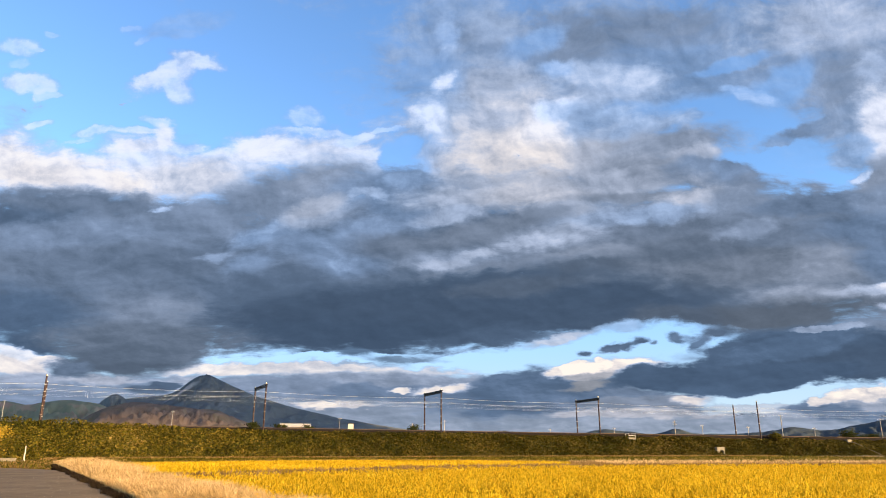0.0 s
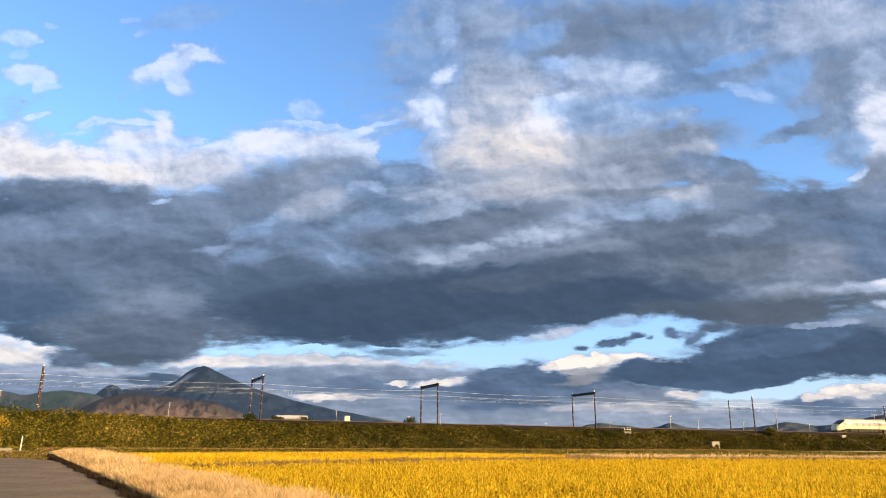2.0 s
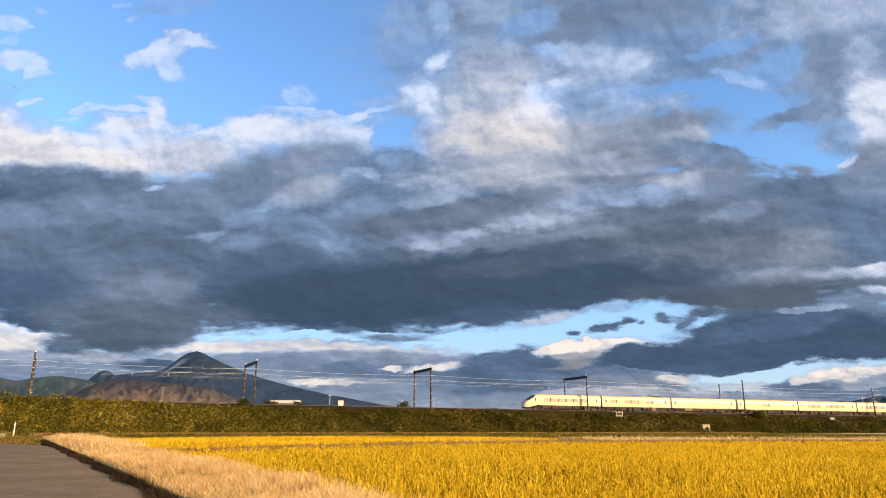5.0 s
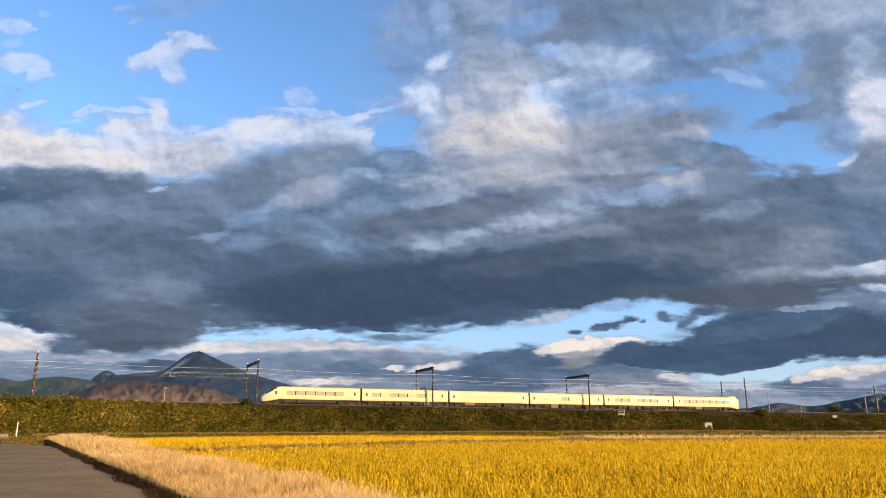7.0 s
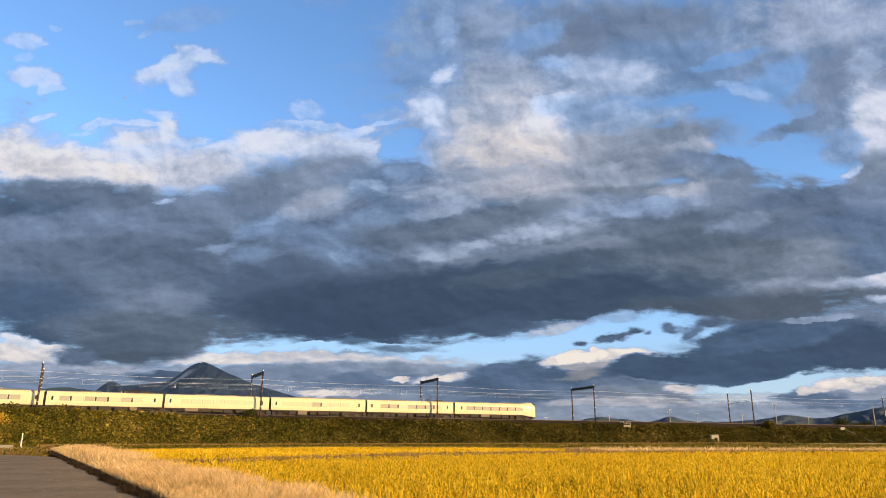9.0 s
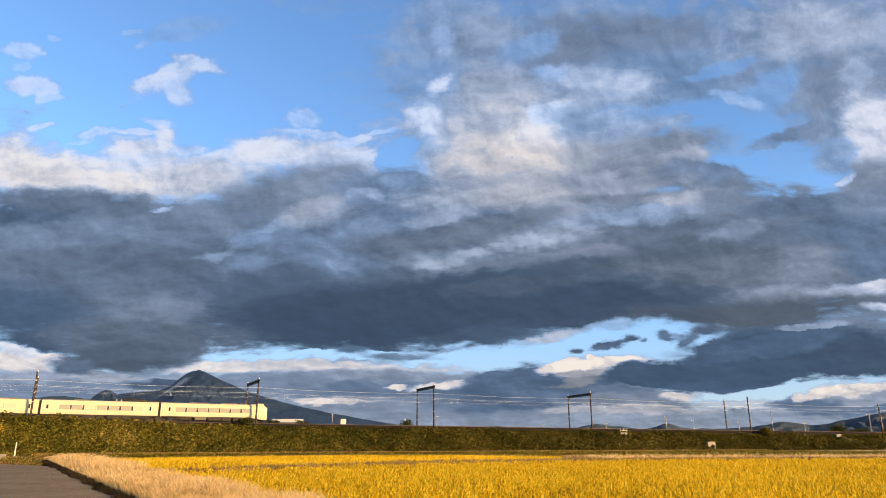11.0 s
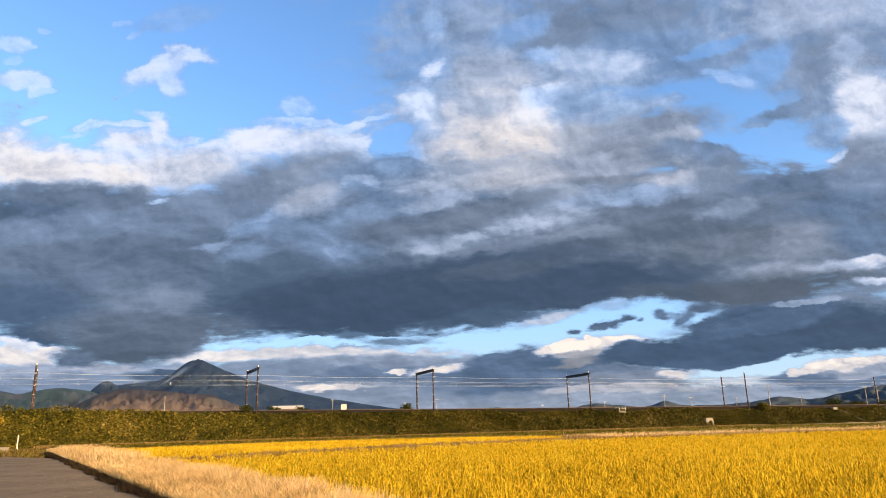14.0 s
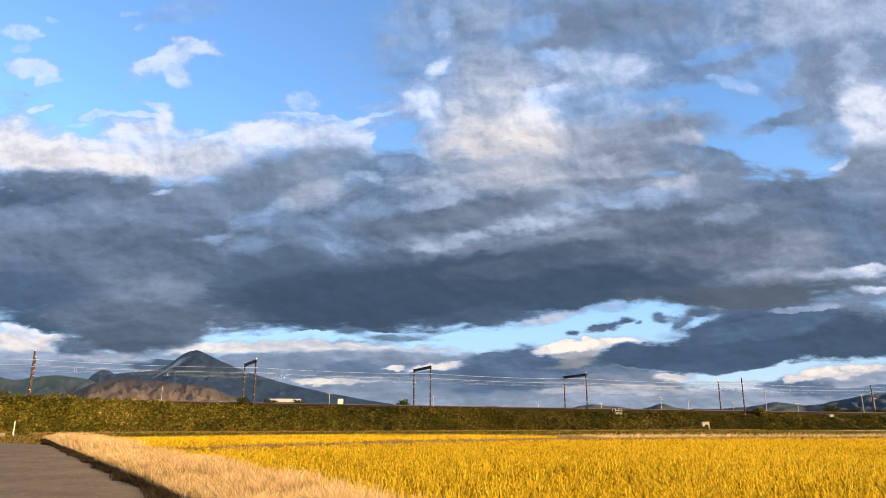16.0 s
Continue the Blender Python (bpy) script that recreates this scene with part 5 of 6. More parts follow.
def side_panes(car, x0, count, step=2.1, doors=(), clear=()):
    """A row of windows on both sides; those listed as clear have dark pillars between, the rest carry sun glare in
    their colour.
    """
    for y in (-1.448, 1.448):
        for k in range(count):
            shared("window", ME_PANE if k in clear else ME_GLARE_PANE, car, pose(x0 + k * step, y, 2.28))
            if k < count - 1:
                shared("pillar_panel", ME_PILLAR if k in clear else ME_PILLAR_PALE, car, pose(x0 + (k + 0.5) * step, y, 2.28))
        for x in doors:
            d = shared("door", ME_DOOR, car, pose(x, y * 1.004, 2.10))
            shared("door_window", ME_DOORPANE, d, pose(0, math.copysign(0.02, y), 0.2))


def under_boxes(car, seed, x0=-6.2, x1=6.2):
    r = random.Random(seed)
    x = x0
    while x < x1 - 0.8:
        w = r.uniform(0.9, 2.6)
        w = min(w, x1 - x)
        low = r.uniform(0.14, 0.36)
        part("underfloor_box", box(x, x + w, -1.32, 1.32, low, 1.02, bevel=0.03), MAT_UNDER_PALE if r.random() < 0.15 else MAT_UNDER, car)
        x += w + r.uniform(0.1, 0.7)


def train_car(i):
    half = CAR / 2 - 0.22
    label = ("streamlined cream leading car of an express train", "cream express train car with roof pantograph", "cream express train car with a row of windows",
             "cream express train car with sun glare in its window colour", "cream express train car with raised pantograph", "flat-ended cream rear car of an express train")[i]
    car = thing("train_car", label, "train car", track_pose(0), group="cars of the express train")
    z0, z1 = 1.0, 3.66
    st = [(-half, 1.45, z0, z1), (half, 1.45, z0, z1)]
    if i == 0:
        f = -half - 0.75
        st = [(f, 0.72, 0.62, 1.35), (f + 0.12, 0.95, 0.52, 1.62), (f + 0.45, 1.12, 0.50, 1.93), (f + 0.9, 1.24, 0.52, 2.25), (f + 1.5, 1.34, 0.6, 2.66),
              (f + 2.2, 1.41, 0.75, 3.10), (f + 2.9, 1.44, 0.9, 3.44), (f + 3.6, 1.45, z0, 3.62), (f + 4.4, 1.45, z0, z1), (half, 1.45, z0, z1)]
    if i == 5:
        e = half + 0.35
        st = [(-half, 1.45, z0, z1), (e - 3.4, 1.45, z0, z1), (e - 2.4, 1.45, 0.85, 3.80), (e - 1.4, 1.44, 0.65, 3.95), (e - 0.75, 1.43, 0.58, 3.92), (e - 0.3, 1.41, 0.55, 3.62),
              (e - 0.08, 1.37, 0.55, 3.28), (e, 1.28, 0.60, 3.05)]
    body = smooth(part("body", shell(st), MAT_CREAM, car))
    body.data.set_sharp_from_angle(angle=radians(32))
    # roof gear
    r = random.Random(i + 40)
    for x, w in ((-4.6, 3.8), (1.2, 3.2), (5.6, 2.0)):
        x += r.uniform(-0.8, 0.8)
        if i == 1 and x > 0 or i == 4 and x > 0:
            continue
        part("roof_unit", box(x, x + w, -0.95, 0.95, 3.5, 3.75, bevel=0.05), MAT_ROOF, car, "grey roof cooling unit")
    if i in (1, 4):
        pantograph(car, 4.6, i == 4)
    # windows and doors
    if i == 0:
        side_panes(car, -5.0, 6, doors=(-8.0, 8.8), clear=range(6))
    elif i == 5:
        side_panes(car, -6.4, 7, doors=(-8.4,), clear=range(7))
    else:
        side_panes(car, -7.0 if i % 2 else -6.2, 7, doors=(-9.0, 8.6), clear=((), (0, 2, 3, 5), (), (3,), (0, 1, 3, 4, 5))[i])
    part("underframe", box(-half + 0.2 + (3.0 if i == 0 else 0), half - 0.2, -1.25, 1.25, 0.78, 1.03, bevel=0.02), MAT_UNDER, car)
    # added dark box that closes the see-through gap, for the shade beneath
    part("underfloor_filler", box(-9.7, 9.7, -0.55, 0.55, 0.02, 0.9, bevel=0.03), MAT_UNDER, car)
    under_boxes(car, i)
    for x in (-7.1, 7.1):
        bogie(car, x + (0.3 if i == 0 and x < 0 else 0.0))
    if i < 5:
        bm = bmesh.new()
        for k in range(3):
            add_box(bm, half + k * 0.15, half + k * 0.15 + 0.12, -1.2, 1.2, 1.05, 3.45, 0.03)
        part("gangway_bellows", bm, MAT_BELLOWS, car)
        part("coupler", box(half - 0.4, half + 0.45, -0.9, 0.9, 0.12, 1.02, bevel=0.04), MAT_UNDER, car)
    if i == 0:
        f = -half - 0.75
        rows = []
        for x, h, zz0, zz1 in st[3:7]:
            rr = ring(x - 0.03, h + 0.01, zz0, zz1 + 0.025)
            rows.append(rr[4:11])
        part("windscreen", strip(rows), MAT_DARKGLASS, car, "raked dark windscreen")
        for y in (-1, 1):
            part("cab_window", box(f + 2.35, f + 3.1, y * 1.435 - 0.03, y * 1.435 + 0.03, 2.42, 2.86, bevel=0.05), MAT_DARKGLASS, car)
            part("headlight", box(f + 0.02, f + 0.3, y * 0.62 - 0.14, y * 0.62 + 0.14, 1.1, 1.26, bevel=0.04), MAT_LAMP, car, "clear headlight")
        part("snow_plough", box(f + 0.35, f + 1.0, -1.0, 1.0, 0.2, 0.6, bevel=0.06), MAT_UNDER, car)
        part("side_skirt", box(-2.4, 1.2, -1.38, 1.38, 0.42, 0.70, bevel=0.03), MAT_UNDER, car)
    if i == 5:
        rows = []
        for x, h, zz0, zz1 in st[4:7]:
            rr = ring(x + 0.05, h + 0.03, zz0, zz1 + 0.05)
            rows.append(rr[4:11])
        part("windscreen", strip(rows), MAT_DARKGLASS, car, "dark rear windscreen")
        for y in (-0.8, 0.8):
            part("tail_light", box(half + 0.26, half + 0.38, y - 0.12, y + 0.12, 1.5, 1.66, bevel=0.03), MAT_LAMP, car)
        part("snow_plough", box(half - 0.4, half + 0.25, -1.1, 1.1, 0.2, 0.6, bevel=0.06), MAT_UNDER, car)
    return car


CARS = [(train_car(k), k) for k in range(6)]


# ---------------------------------------------------------------- rails, masts and wires
MAT_RAIL = plain("rail_steel", (0.08, 0.052, 0.038), 0.6, 0.5, 0.3, 0.6, 20.0, 0.2)
MAT_SLEEPER = plain("sleeper_concrete", (0.15, 0.13, 0.115), 0.9, 0, 0.25, 0.9, 20.0, 0.3)
MAT_MAST = plain("red_brown_mast", (0.030, 0.010, 0.009), 0.55, 0.1, 0.3, 0.8, 12.0, 0.2)
MAT_BEAM = plain("dark_steel", (0.035, 0.032, 0.034), 0.6, 0.2, 0.3, 0.8, 12.0, 0.2)
MAT_BAND = plain("pale_band", (0.62, 0.58, 0.52), 0.5, 0.2, 0.15, 2.0, 20.0, 0.1)
MAT_PORCELAIN = plain("white_porcelain", (0.8, 0.78, 0.74), 0.25, 0, 0.05, 2.0, 20.0, 0.0)
MAT_WIRE = plain("bright_wire", (0.72, 0.80, 0.92), 0.5, 0.0, 0.1, 0.5, 5.0, 0.0)


def line_bm(s0, s1, n, z, half, high, step=10.0):
    bm = bmesh.new()
    prev = None
    for s in np.arange(s0, s1 + step, step):
        q = [bm.verts.new(along(s, n + a, z + b)) for a, b in ((-half, 0), (half, 0), (half, high), (-half, high))]
        if prev:
            for j in range(4):
                bm.faces.new((prev[j], prev[(j + 1) % 4], q[(j + 1) % 4], q[j]))
        prev = q
    bmesh.ops.recalc_face_normals(bm, faces=bm.faces)
    return bm


def build_rails():
    for n0 in (0.0, 3.8):
        t = thing("railway_track", "rusty steel rails on concrete sleepers", "railway track", kind="structure")
        for d in (-0.55, 0.55):
            part("rail", line_bm(-370, 410, n0 + d, -0.14, 0.035, 0.14), MAT_RAIL, t)
        bm = bmesh.new()
        for s in np.arange(-140, 190, 0.66):
            m = track_pose(float(s), n0, -0.22)
            vs = [bm.verts.new(m @ Vector(c)) for c in ((-0.11, -1.0, 0), (0.11, -1.0, 0), (0.11, 1.0, 0), (-0.11, 1.0, 0), (-0.11, -1.0, 0.12), (0.11, -1.0, 0.12), (0.11, 1.0, 0.12), (-0.11, 1.0, 0.12))]
            for f in ((4, 5, 6, 7), (0, 1, 5, 4), (2, 3, 7, 6), (1, 2, 6, 5), (3, 0, 4, 7)):
                bm.faces.new([vs[j] for j in f])
        tagged(part("sleepers", bm, MAT_SLEEPER, t), kind="stuff")


build_rails()

NEAR_N, FAR_N = -2.75, 8.3
# s along the line, top above the rails, slip of the far mast along the line, beam or not
MASTS = [(-146.0, 8.3, -1.3, False), (-103.3, 8.45, -1.2, False), (-63.4, 8.65, -0.96, True), (-24.9, 8.75, -0.23, True), (15.6, 8.3, 0.1, True), (62.85, 8.5, 1.55, False), (107.2, 7.5, 1.6, False), (153.0, 7.5, 1.6, False)]


def mast(parent, s, n, top):
    """A tapered mast with pale bands and a capped head."""
    base = along(s, n, 0)
    low = -1.3 if n < 0 else -1.0
    p = part("mast", rod(base + Vector((0, 0, low)), base + Vector((0, 0, top)), 0.19, 0.15, 12), MAT_MAST, parent)
    for z in (1.5, 3.0, 4.6, 5.6, 6.8):
        if z < top - 0.3:
            r = 0.205 - 0.04 * z / top
            part("band", rod(base + Vector((0, 0, z)), base + Vector((0, 0, z + 0.08)), r, r, 12), MAT_BAND, p)
    part("cap", rod(base + Vector((0, 0, top)), base + Vector((0, 0, top + 0.28)), 0.17, 0.12, 12), MAT_BAND, p)
    part("footing", box(-0.4, 0.4, -0.4, 0.4, low - 0.5, low + 0.25, bevel=0.04, m=Matrix.Translation(base)), MAT_CONCRETE, p)
    return p


def arm(parent, s, n, to, z):
    """A hinged bracket that holds the wires over a track: tube, stay, steady arm and two insulators."""
    a, b = along(s, n, z + 0.25), along(s, to, z + 0.55)
    bm = rod(a, b, 0.035, sides=6)
    add_rod(bm, along(s, n, z + 1.25), b, 0.028, sides=6)
    add_rod(bm, a.lerp(b, 0.6), along(s, to + math.copysign(0.5, to - n) * -1, z - 0.1), 0.022, sides=6)
    add_rod(bm, b, along(s, to, z + 0.95), 0.03, sides=6)
    p = part("bracket_arm", bm, MAT_BEAM, parent)
    for q0, q1 in ((a, b), (along(s, n, z + 1.25), b)):
        part("insulator", rod(q0.lerp(q1, 0.10), q0.lerp(q1, 0.26), 0.085, 0.075, 8), MAT_PORCELAIN, p)


def build_masts():
    for s, top, slip, beam in MASTS:
        t = thing("catenary_portal" if beam else "catenary_mast", "red-brown steel catenary portal across two tracks" if beam else "dark red-brown catenary masts beside the tracks",
                  "catenary mast", group="masts along the railway")
        mast(t, s, NEAR_N, top)
        arm(t, s, NEAR_N, 0.0, 5.2)
        if s < 100:
            mast(t, s + slip, FAR_N, top - (0.0 if beam else 0.25))
            arm(t, s + slip, FAR_N, 3.8, 5.2)
        if beam:
            a, b = along(s, NEAR_N - 0.35, top - 0.12), along(s + slip, FAR_N + 0.35, top - 0.12)
            side = (b - a).normalized().cross(Vector((0, 0, 1))) * 0.22
            bm = bmesh.new()
            for o in (side, -side):
                for dz in (0.0, -0.48):
                    add_rod(bm, a + o + Vector((0, 0, dz)), b + o + Vector((0, 0, dz)), 0.06, sides=6)
                k = 14
                for j in range(k):
                    add_rod(bm, a.lerp(b, j / k) + o + Vector((0, 0, -0.48 * (j % 2))), a.lerp(b, (j + 1) / k) + o + Vector((0, 0, -0.48 * ((j + 1) % 2))), 0.035, sides=5)
            part("lattice_beam", bm, MAT_BEAM, t)
            part("gusset_plate", strip([[a + Vector((0, 0, 0.0)), a + Vector((0, 0, -0.46))], [b, b + Vector((0, 0, -0.46))]], 0.05), MAT_BEAM, t)


build_masts()


def wire_bm(points, r):
    bm = bmesh.new()
    prev = None
    for p in points:
        q = [bm.verts.new(p + Vector((0, r * math.cos(a), r * math.sin(a)))) for a in (0.5, 2.6, 4.7)]
        if prev:
            for j in range(3):
                bm.faces.new((prev[j], prev[(j + 1) % 3], q[(j + 1) % 3], q[j]))
        prev = q
    return bm


def build_wires():
    ss = [-230.0] + [m[0] for m in MASTS] + [200.0, 250.0]
    for n0 in (0.0, 3.8):
        t = thing("overhead_line", "thin bright overhead wires above the railway", "overhead line", kind="structure")
        hang, touch, feed = [], [], []
        drops = []
        for a, b in zip(ss, ss[1:]):
            for k in range(12):
                f = k / 12
                s = a + (b - a) * f
                dip = 4 * f * (1 - f)
                hang.append(along(s, n0, 6.15 - 0.30 * dip))
                touch.append(along(s, n0, 5.25))
                feed.append(along(s, -2.9 if n0 == 0 else 8.5, 6.98 - 0.35 * dip))
                if k in (2, 5, 7, 10):
                    drops.append((hang[-1], touch[-1]))
        part("messenger_wire", wire_bm(hang, 0.024 if n0 == 0 else 0.007), MAT_WIRE, t)
        part("contact_wire", wire_bm(touch, 0.009), MAT_WIRE, t)
        part("feeder_wire", wire_bm(feed, 0.024 if n0 == 0 else 0.007), MAT_WIRE, t)
        bm = bmesh.new()
        for a, b in drops:
            add_rod(bm, a, b, 0.012, sides=3)
        tagged(part("droppers", bm, MAT_WIRE, t), kind="stuff")
        bm = bmesh.new()
        for a, b in drops[::2]:
            add_rod(bm, b - Vector((0, 0, 0.12)), b + Vector((0, 0, 0.16)), 0.028, sides=5)
        tagged(part("wire_clips", bm, MAT_PORCELAIN, t), kind="stuff")


build_wires()


# ---------------------------------------------------------------- small things on and beyond the bank
MAT_WHITE = plain("white_paint", (0.78, 0.75, 0.70), 0.5, 0, 0.1, 1.0, 15.0, 0.05)
MAT_WALL = plain("grey_siding", (0.16, 0.15, 0.15), 0.8, 0, 0.2, 0.6, 15.0, 0.1)
MAT_BARK = plain("bark", (0.06, 0.045, 0.03), 0.95, 0, 0.4, 3.0, 20.0, 0.6)
MAT_RUST = plant_material("rusty_weed", [(0.0, (0.09, 0.04, 0.015)), (1.0, (0.28, 0.14, 0.05))], 0.6)
MAT_POLE = plain("pole_concrete", (0.45, 0.43, 0.41), 0.8, 0, 0.2, 0.8, 20.0, 0.2)


def beyond(az, dist):
    a = radians(az)
    return Vector((dist * math.sin(a), dist * math.cos(a), GROUND))


def bush(name, label, place, rx, rz, leaves, material, stem=0.0, seed=1, size=0.16):
    """A shrub or small tree: stem with limbs, and a crown of leaf clumps with an uneven outline."""
    t = thing(name, label, "tree" if stem > 0.8 else "bush", Matrix.Translation(place))
    r = np.random.default_rng(seed)
    bm = bmesh.new()
    top = stem + rz * 0.6
    add_rod(bm, (0, 0, -0.4), (0.05, 0, top), 0.05 + 0.05 * rx, 0.03, 7)
    tips = []
    for k in range(9):
        a, h = k * 2.4, 0.35 + 0.6 * r.random()
        tip = Vector((math.cos(a) * rx * h * 0.8, math.sin(a) * rx * h * 0.8, stem + rz * (0.35 + 1.25 * r.random())))
        add_rod(bm, (0.02, 0, stem + 0.15 * rz * r.random()), tip, 0.025 + 0.015 * rx, 0.012, 5)
        tips.append(tip)
    part("trunk", bm, MAT_BARK, t)
    c = np.array([tips[j] for j in r.integers(0, len(tips), leaves)]) + r.normal(size=(leaves, 3)) * np.array([rx, rx, rz * 0.9]) * 0.33
    c[:, 2] = np.maximum(c[:, 2], 0.05)
    d1 = r.normal(size=(leaves, 3))
    d1 /= np.linalg.norm(d1, axis=1)[:, None]
    d2 = np.cross(d1, r.normal(size=(leaves, 3)))
    d2 /= np.linalg.norm(d2, axis=1)[:, None]
    s = r.uniform(0.6, 1.2, leaves)[:, None] * size
    ob = new("crown", quad_cloud("crown", c, d1 * s, d2 * s * 0.8, material))
    ob.parent = t
    return t


def on_slope(s, f, up=0.0):
    n, z = near_slope(s, f)
    p = along(s, n)
    return Vector((p.x, p.y, z + up))


def build_greens():
    bush("bush", "yellow-leaved bush on the embankment", on_slope(-109.5, 0.5), 2.2, 1.5, 1500, MAT_YELLOW, seed=3)
    bush("bush", "low green bush at the foot of a portal", along(-65.5, -3.2, -0.5), 1.1, 0.7, 500, MAT_BUSH, seed=4)
    bush("bush", "low green bush beside the tracks", along(-58.5, 9.5, -0.6), 1.3, 0.8, 600, MAT_BUSH, seed=5)
    bush("bush", "low green bush beside the tracks", along(-52, 9.5, -0.6), 1.5, 0.8, 600, MAT_BUSH, seed=6)
    bush("bush", "green bush beside the tracks", along(-27.5, 9.3, -0.6), 1.5, 1.0, 700, MAT_BUSH, seed=7)
    bush("bush", "low green bush beside the tracks", along(-5.0, 9.3, -0.6), 1.8, 0.5, 500, MAT_BUSH, seed=8)
    bush("bush", "rounded green bush on the bank's shoulder", along(66.5, -3.8, -1.2), 1.25, 0.85, 1700, MAT_LEAF, seed=9)
    bush("tree", "small dark round-headed tree behind the railway", along(115.0, 20.0, -rail_z(115) + GROUND), 2.6, 2.6, 1500, MAT_BUSH, stem=2.4, seed=10, size=0.25)
    bush("bush", "dark spreading bush beside the tracks", along(112.0, 9.5, -0.7), 2.6, 1.2, 1200, MAT_BUSH, seed=11)
    bush("bush", "dark spreading bush beside the tracks", along(122.0, 9.5, -0.7), 2.6, 1.0, 1100, MAT_BUSH, seed=12)


build_greens()


def build_weeds():
    for k, (t, q, w) in enumerate(((47.0, 2.2, 0.9), (51.0, 2.6, 1.1), (43.5, 2.4, 0.7))):
        p = EDGE_0 + EDGE_DIR * t + EDGE_OUT * q
        bush("weed_clump", "rusty brown weed clump in the dry verge", Vector((p[0], p[1], GROUND)), w, 0.55, 420, MAT_RUST, seed=30 + k, size=0.05)


build_weeds()


def utility_pole(az, dist, top, arms=1):
    p = beyond(az, dist)
    t = thing("utility_pole", "slender pale concrete utility pole behind the railway", "utility pole", Matrix.Translation(p), group="utility poles behind the railway")
    part("pole", rod((0, 0, -0.3), (0, 0, top), 0.17, 0.12, 10), MAT_POLE, t)
    for k in range(arms):
        z = top - 0.5 - 0.9 * k
        c = part("crossarm", box(-0.9, 0.9, -0.05, 0.05, z - 0.05, z + 0.05, bevel=0.01), MAT_POLE, t)
        for x in (-0.75, -0.3, 0.3, 0.75):
            part("insulator", rod((x, 0, z + 0.05), (x, 0, z + 0.3), 0.06, 0.05, 6), MAT_PORCELAIN, c)


def build_poles():
    for az, dist, el, arms in ((-33.0, 420, 3.2, 1), (-21.9, 360, 2.75, 1), (-9.1, 330, 2.35, 1), (-3.2, 340, 1.95, 1), (-0.6, 330, 2.2, 1), (17.6, 300, 2.05, 2), (19.6, 320, 1.75, 1),
                               (25.1, 300, 2.4, 1), (27.2, 310, 1.45, 1), (31.3, 290, 2.0, 1), (32.0, 320, 1.75, 1), (33.6, 280, 2.3, 1), (8.0, 330, 1.5, 1), (13.0, 340, 1.6, 1), (22.8, 330, 1.6, 1), (36.0, 300, 2.2, 1)):
        utility_pole(az, dist, 1.9 + dist * math.tan(radians(el)), arms)


build_poles()


def shed(az, dist, wide, deep, wall, roof, label, pale, name="shed"):
    p = beyond(az, dist)
    t = thing(name, label, "building", Matrix.Translation(p) @ Matrix.Rotation(radians(-az), 4, "Z"))
    part("wall", box(-wide / 2, wide / 2, 0, deep, 0, wall, bevel=0.03), MAT_WHITE if pale else MAT_WALL, t)
    bm = bmesh.new()
    w, d = wide / 2 + 0.4, deep + 0.4
    a = [bm.verts.new(v) for v in ((-w, -0.4, wall), (w, -0.4, wall), (w, d, wall), (-w, d, wall), (-w, d / 2, wall + roof), (w, d / 2, wall + roof))]
    for f in ((0, 1, 5, 4), (2, 3, 4, 5), (0, 4, 3), (1, 2, 5), (0, 3, 2, 1)):
        bm.faces.new([a[j] for j in f])
    bmesh.ops.recalc_face_normals(bm, faces=bm.faces)
    part("roof", bm, MAT_WHITE if roof > 0.3 else MAT_WALL, t)
    k = max(2, int(wide / 3))
    for j in range(k):
        x = -wide / 2 + (j + 0.5) * wide / k
        part("window", box(x - 0.5, x + 0.5, -0.06, 0.02, wall * 0.72, wall * 0.72 + 0.9, bevel=0.02), MAT_DARKGLASS, t)


shed(-12.6, 330, 13.5, 8, 11.3, 1.6, "long white-roofed shed behind the railway", False)
shed(-8.2, 335, 2.6, 3, 13.1, 0.2, "small white rooftop tower behind the railway", True)
shed(5.2, 330, 6.5, 5, 8.6, 0.5, "low pale building behind the railway", True)
shed(9.4, 330, 3.5, 5, 7.8, 0.5, "small pale building behind the railway", True)
shed(16.0, 330, 10.0, 5, 7.2, 0.6, "low distant farm building behind the railway", False)


def build_culvert():
    s = 45.5
    foot = near_slope(s, 0.78)
    m = Matrix.Translation((*along(s, foot[0])[:2], GROUND)) @ Matrix.Rotation(bearing(s), 4, "Z") @ Matrix.Scale(0.72, 4)
    t = thing("culvert", "weathered concrete culvert mouth in the embankment foot", "culvert", m)
    bm = bmesh.new()
    pts = [(-1.4, 0), (-1.4, 2.9), (1.6, 2.9), (1.6, 0), (1.25, 0)] + [(0.35 + 0.9 * math.cos(a), 1.3 + 0.9 * math.sin(a)) for a in np.linspace(0, math.pi, 12)] + [(-0.55, 0)]
    f = bm.faces.new([bm.verts.new((x, -1.3, z)) for x, z in pts])
    g = bmesh.ops.extrude_face_region(bm, geom=[f])
    bmesh.ops.translate(bm, vec=(0, 1.0, 0), verts=[v for v in g["geom"] if isinstance(v, bmesh.types.BMVert)])
    bmesh.ops.recalc_face_normals(bm, faces=bm.faces)
    part("head_wall", bm, MAT_CONCRETE, t)
    # a solid block, its black colour standing for the shade in the mouth
    part("barrel", box(-0.7, 1.4, -0.3, 3.0, 0, 2.4, bevel=0.02), MAT_BELLOWS, t, "solid black block as the shade inside the culvert")
    part("coping", box(-1.55, 1.75, -1.4, -0.1, 2.9, 3.1, bevel=0.03), MAT_CONCRETE, t)


build_culvert()


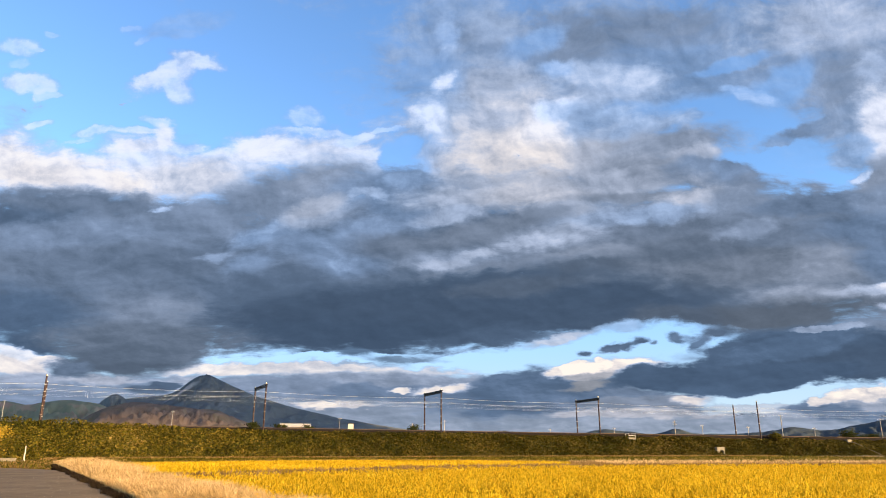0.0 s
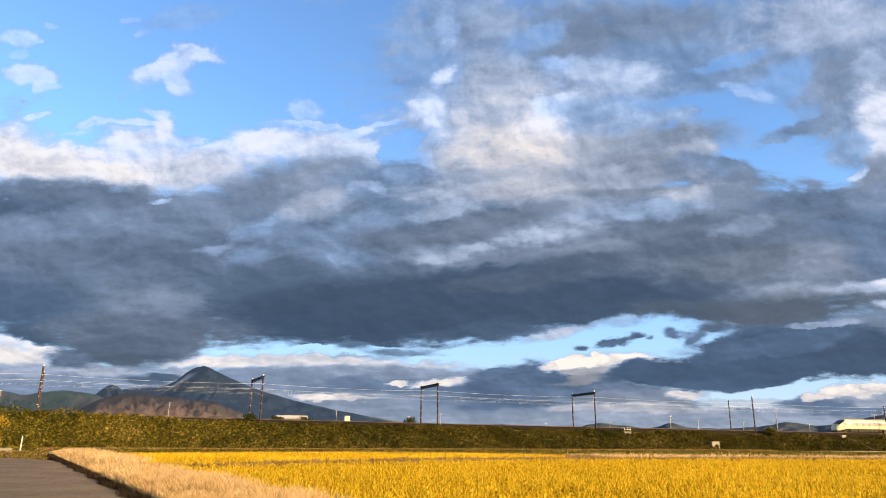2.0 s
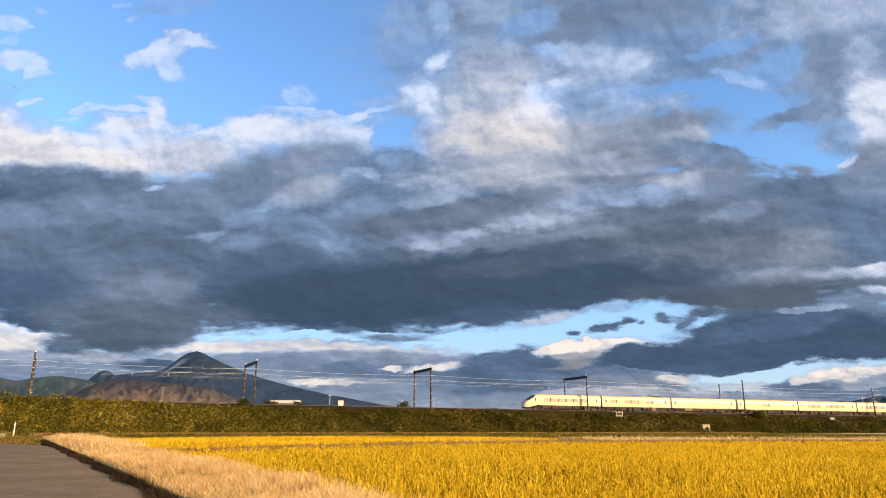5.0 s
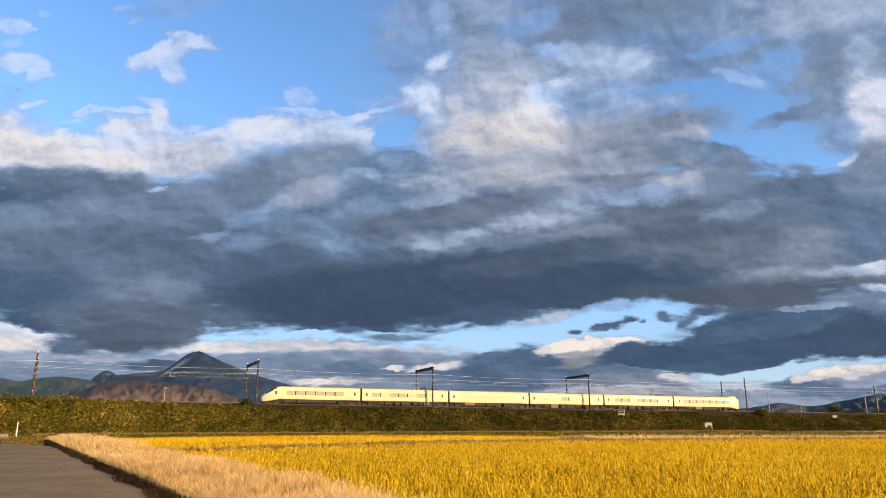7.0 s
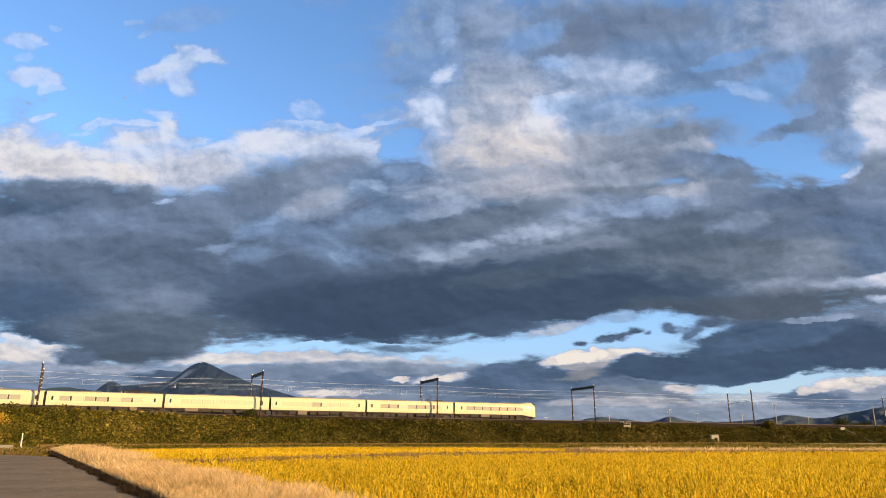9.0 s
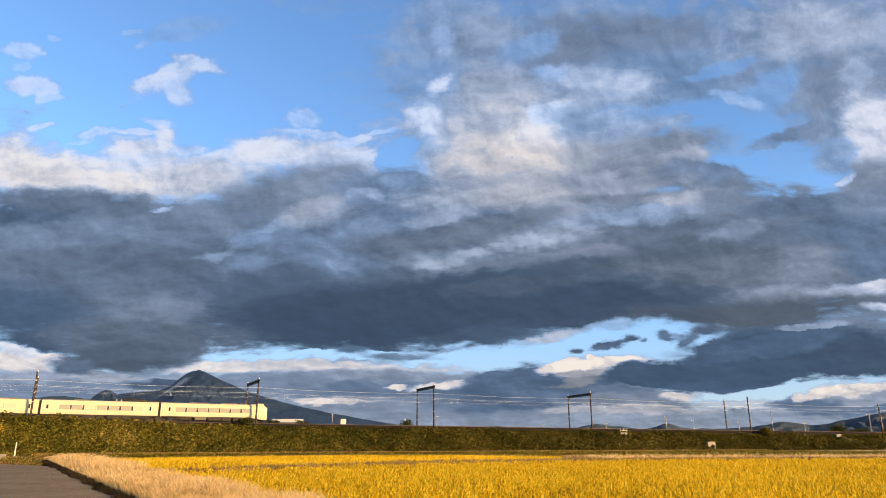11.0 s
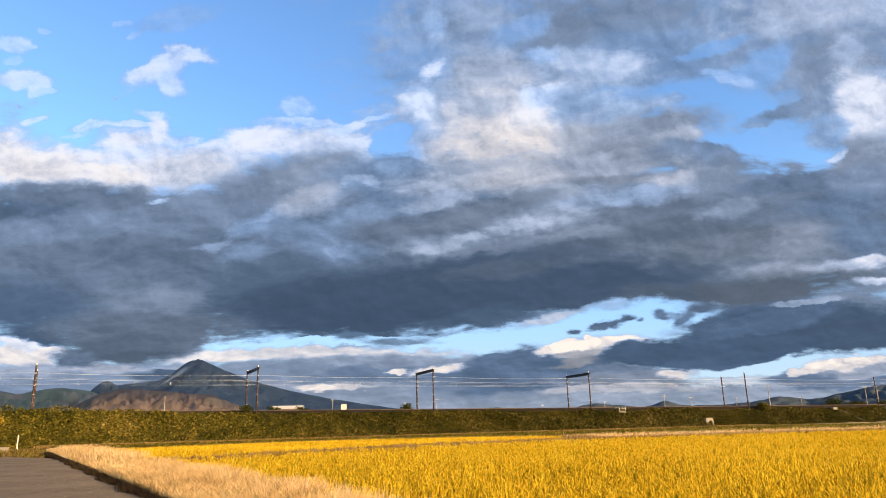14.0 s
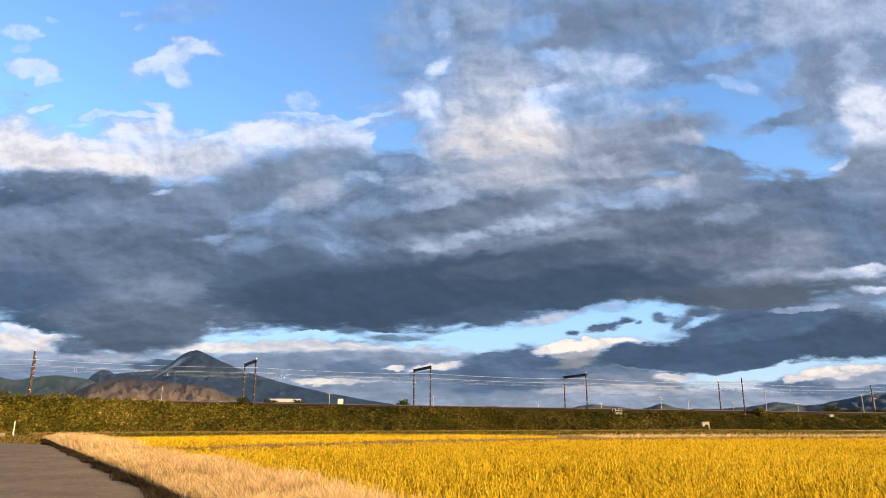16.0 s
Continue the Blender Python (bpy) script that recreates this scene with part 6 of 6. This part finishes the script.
def build_landing():
    """The small concrete landing with rails high on the slope."""
    s = 23.4
    p = on_slope(s, 0.10, 0.12)
    t = thing("slope_landing", "small concrete landing with pale handrails on the slope", "landing", Matrix.Translation(p) @ Matrix.Rotation(bearing(s), 4, "Z") @ Matrix.Scale(0.85, 4))
    part("slab", box(-1.1, 1.1, -1.0, 1.2, -0.6, 0.35, bevel=0.04), MAT_CONCRETE, t)
    for x in (-1.05, 1.05):
        for y in (-0.9, 0.8):
            part("post", box(x - 0.04, x + 0.04, y - 0.04, y + 0.04, 0.35, 1.5, bevel=0.015), MAT_WHITE, t)
        part("handrail", box(x - 0.04, x + 0.04, -0.95, 0.85, 1.35, 1.45, bevel=0.015), MAT_WHITE, t)
    part("handrail", box(-1.0, 1.0, -0.95, -0.87, 0.85, 0.93, bevel=0.015), MAT_WHITE, t)


build_landing()


def build_drain():
    """The concrete gutter that runs slantwise down the slope, with its pale inlet."""
    t = thing("slope_drain", "pale concrete drain running down the embankment", "drain")
    a, b = on_slope(91.0, 0.05, 0.35), on_slope(96.0, 0.98, 0.25)
    d = (b - a).normalized()
    up = Vector((0, 0, 1)) - d * d.z
    up.normalize()
    side = d.cross(up)
    bm = bmesh.new()
    for o, w, h in ((-0.2, 0.04, 0.14), (0.2, 0.04, 0.14), (0, 0.2, 0.05)):
        q = []
        for p in (a, b):
            q.append([bm.verts.new(p + side * (o + sx * w) + up * (sz * h)) for sx, sz in ((-1, 0), (1, 0), (1, 1), (-1, 1))])
        for j in range(4):
            bm.faces.new((q[0][j], q[0][(j + 1) % 4], q[1][(j + 1) % 4], q[1][j]))
        bm.faces.new(q[0])
        bm.faces.new(q[1])
    bmesh.ops.recalc_face_normals(bm, faces=bm.faces)
    part("channel", bm, MAT_CONCRETE, t)
    part("inlet", box(-0.9, 0.6, -0.5, 0.5, -0.9, 0.25, bevel=0.04, m=Matrix.Translation(a) @ Matrix.Rotation(bearing(91), 4, "Z")), MAT_CONCRETE, t)


build_drain()


def build_wayside():
    p = beyond(-31.25, 113)
    t = thing("marker_post", "white leaning marker post at the roadside", "post", Matrix.Translation(p) @ Matrix.Rotation(radians(-1), 4, "Y"))
    part("post", box(-0.08, 0.08, -0.08, 0.08, -0.4, 1.15, bevel=0.03), MAT_WHITE, t)
    part("post_head", box(-0.03, 0.09, -0.065, 0.065, 1.12, 2.15, bevel=0.03), MAT_WHITE, t)
    p = beyond(-33.0, 112)
    t = thing("low_wall", "low pale concrete wall beside the road", "wall", Matrix.Translation(p) @ Matrix.Rotation(radians(10), 4, "Z"))
    part("wall", box(-4.6, 2.6, -0.2, 0.2, -0.2, 0.5, bevel=0.03), MAT_CONCRETE, t)
    part("coping", box(-4.7, 2.7, -0.27, 0.27, 0.5, 0.6, bevel=0.03), MAT_CONCRETE, t)
    # concrete edge of the channel along the foot, to the right of the culvert
    t = thing("channel_wall", "low concrete channel wall along the embankment foot", "wall")
    for s in np.arange(52.0, 200.0, 4.0):
        n = near_slope(float(s), 1.0)[0] - 5.0
        m = Matrix.Translation((*along(float(s), n)[:2], GROUND)) @ Matrix.Rotation(bearing(float(s)), 4, "Z")
        part("wall_panel", box(-1.97, 1.97, -0.12, 0.12, -0.2, 0.16 + 0.03 * math.sin(s), bevel=0.02, m=m), MAT_CONCRETE, t)


build_wayside()


# ---------------------------------------------------------------- what moves
def motions():
    speed = 1.497 * CAR
    for car, i in CARS:
        mid = (i - 2.5) * CAR
        walk(car, [(t / 2, track_pose(mid - speed * (t / 2 - 7.0))) for t in range(33)])
    for deck in (cloud_backdrop, unseen_deck):
        walk(deck, [(0.0, pose(-9.0, -58.0, 0)), (16.0, pose(12.0, 75.0, 0))])


motions()
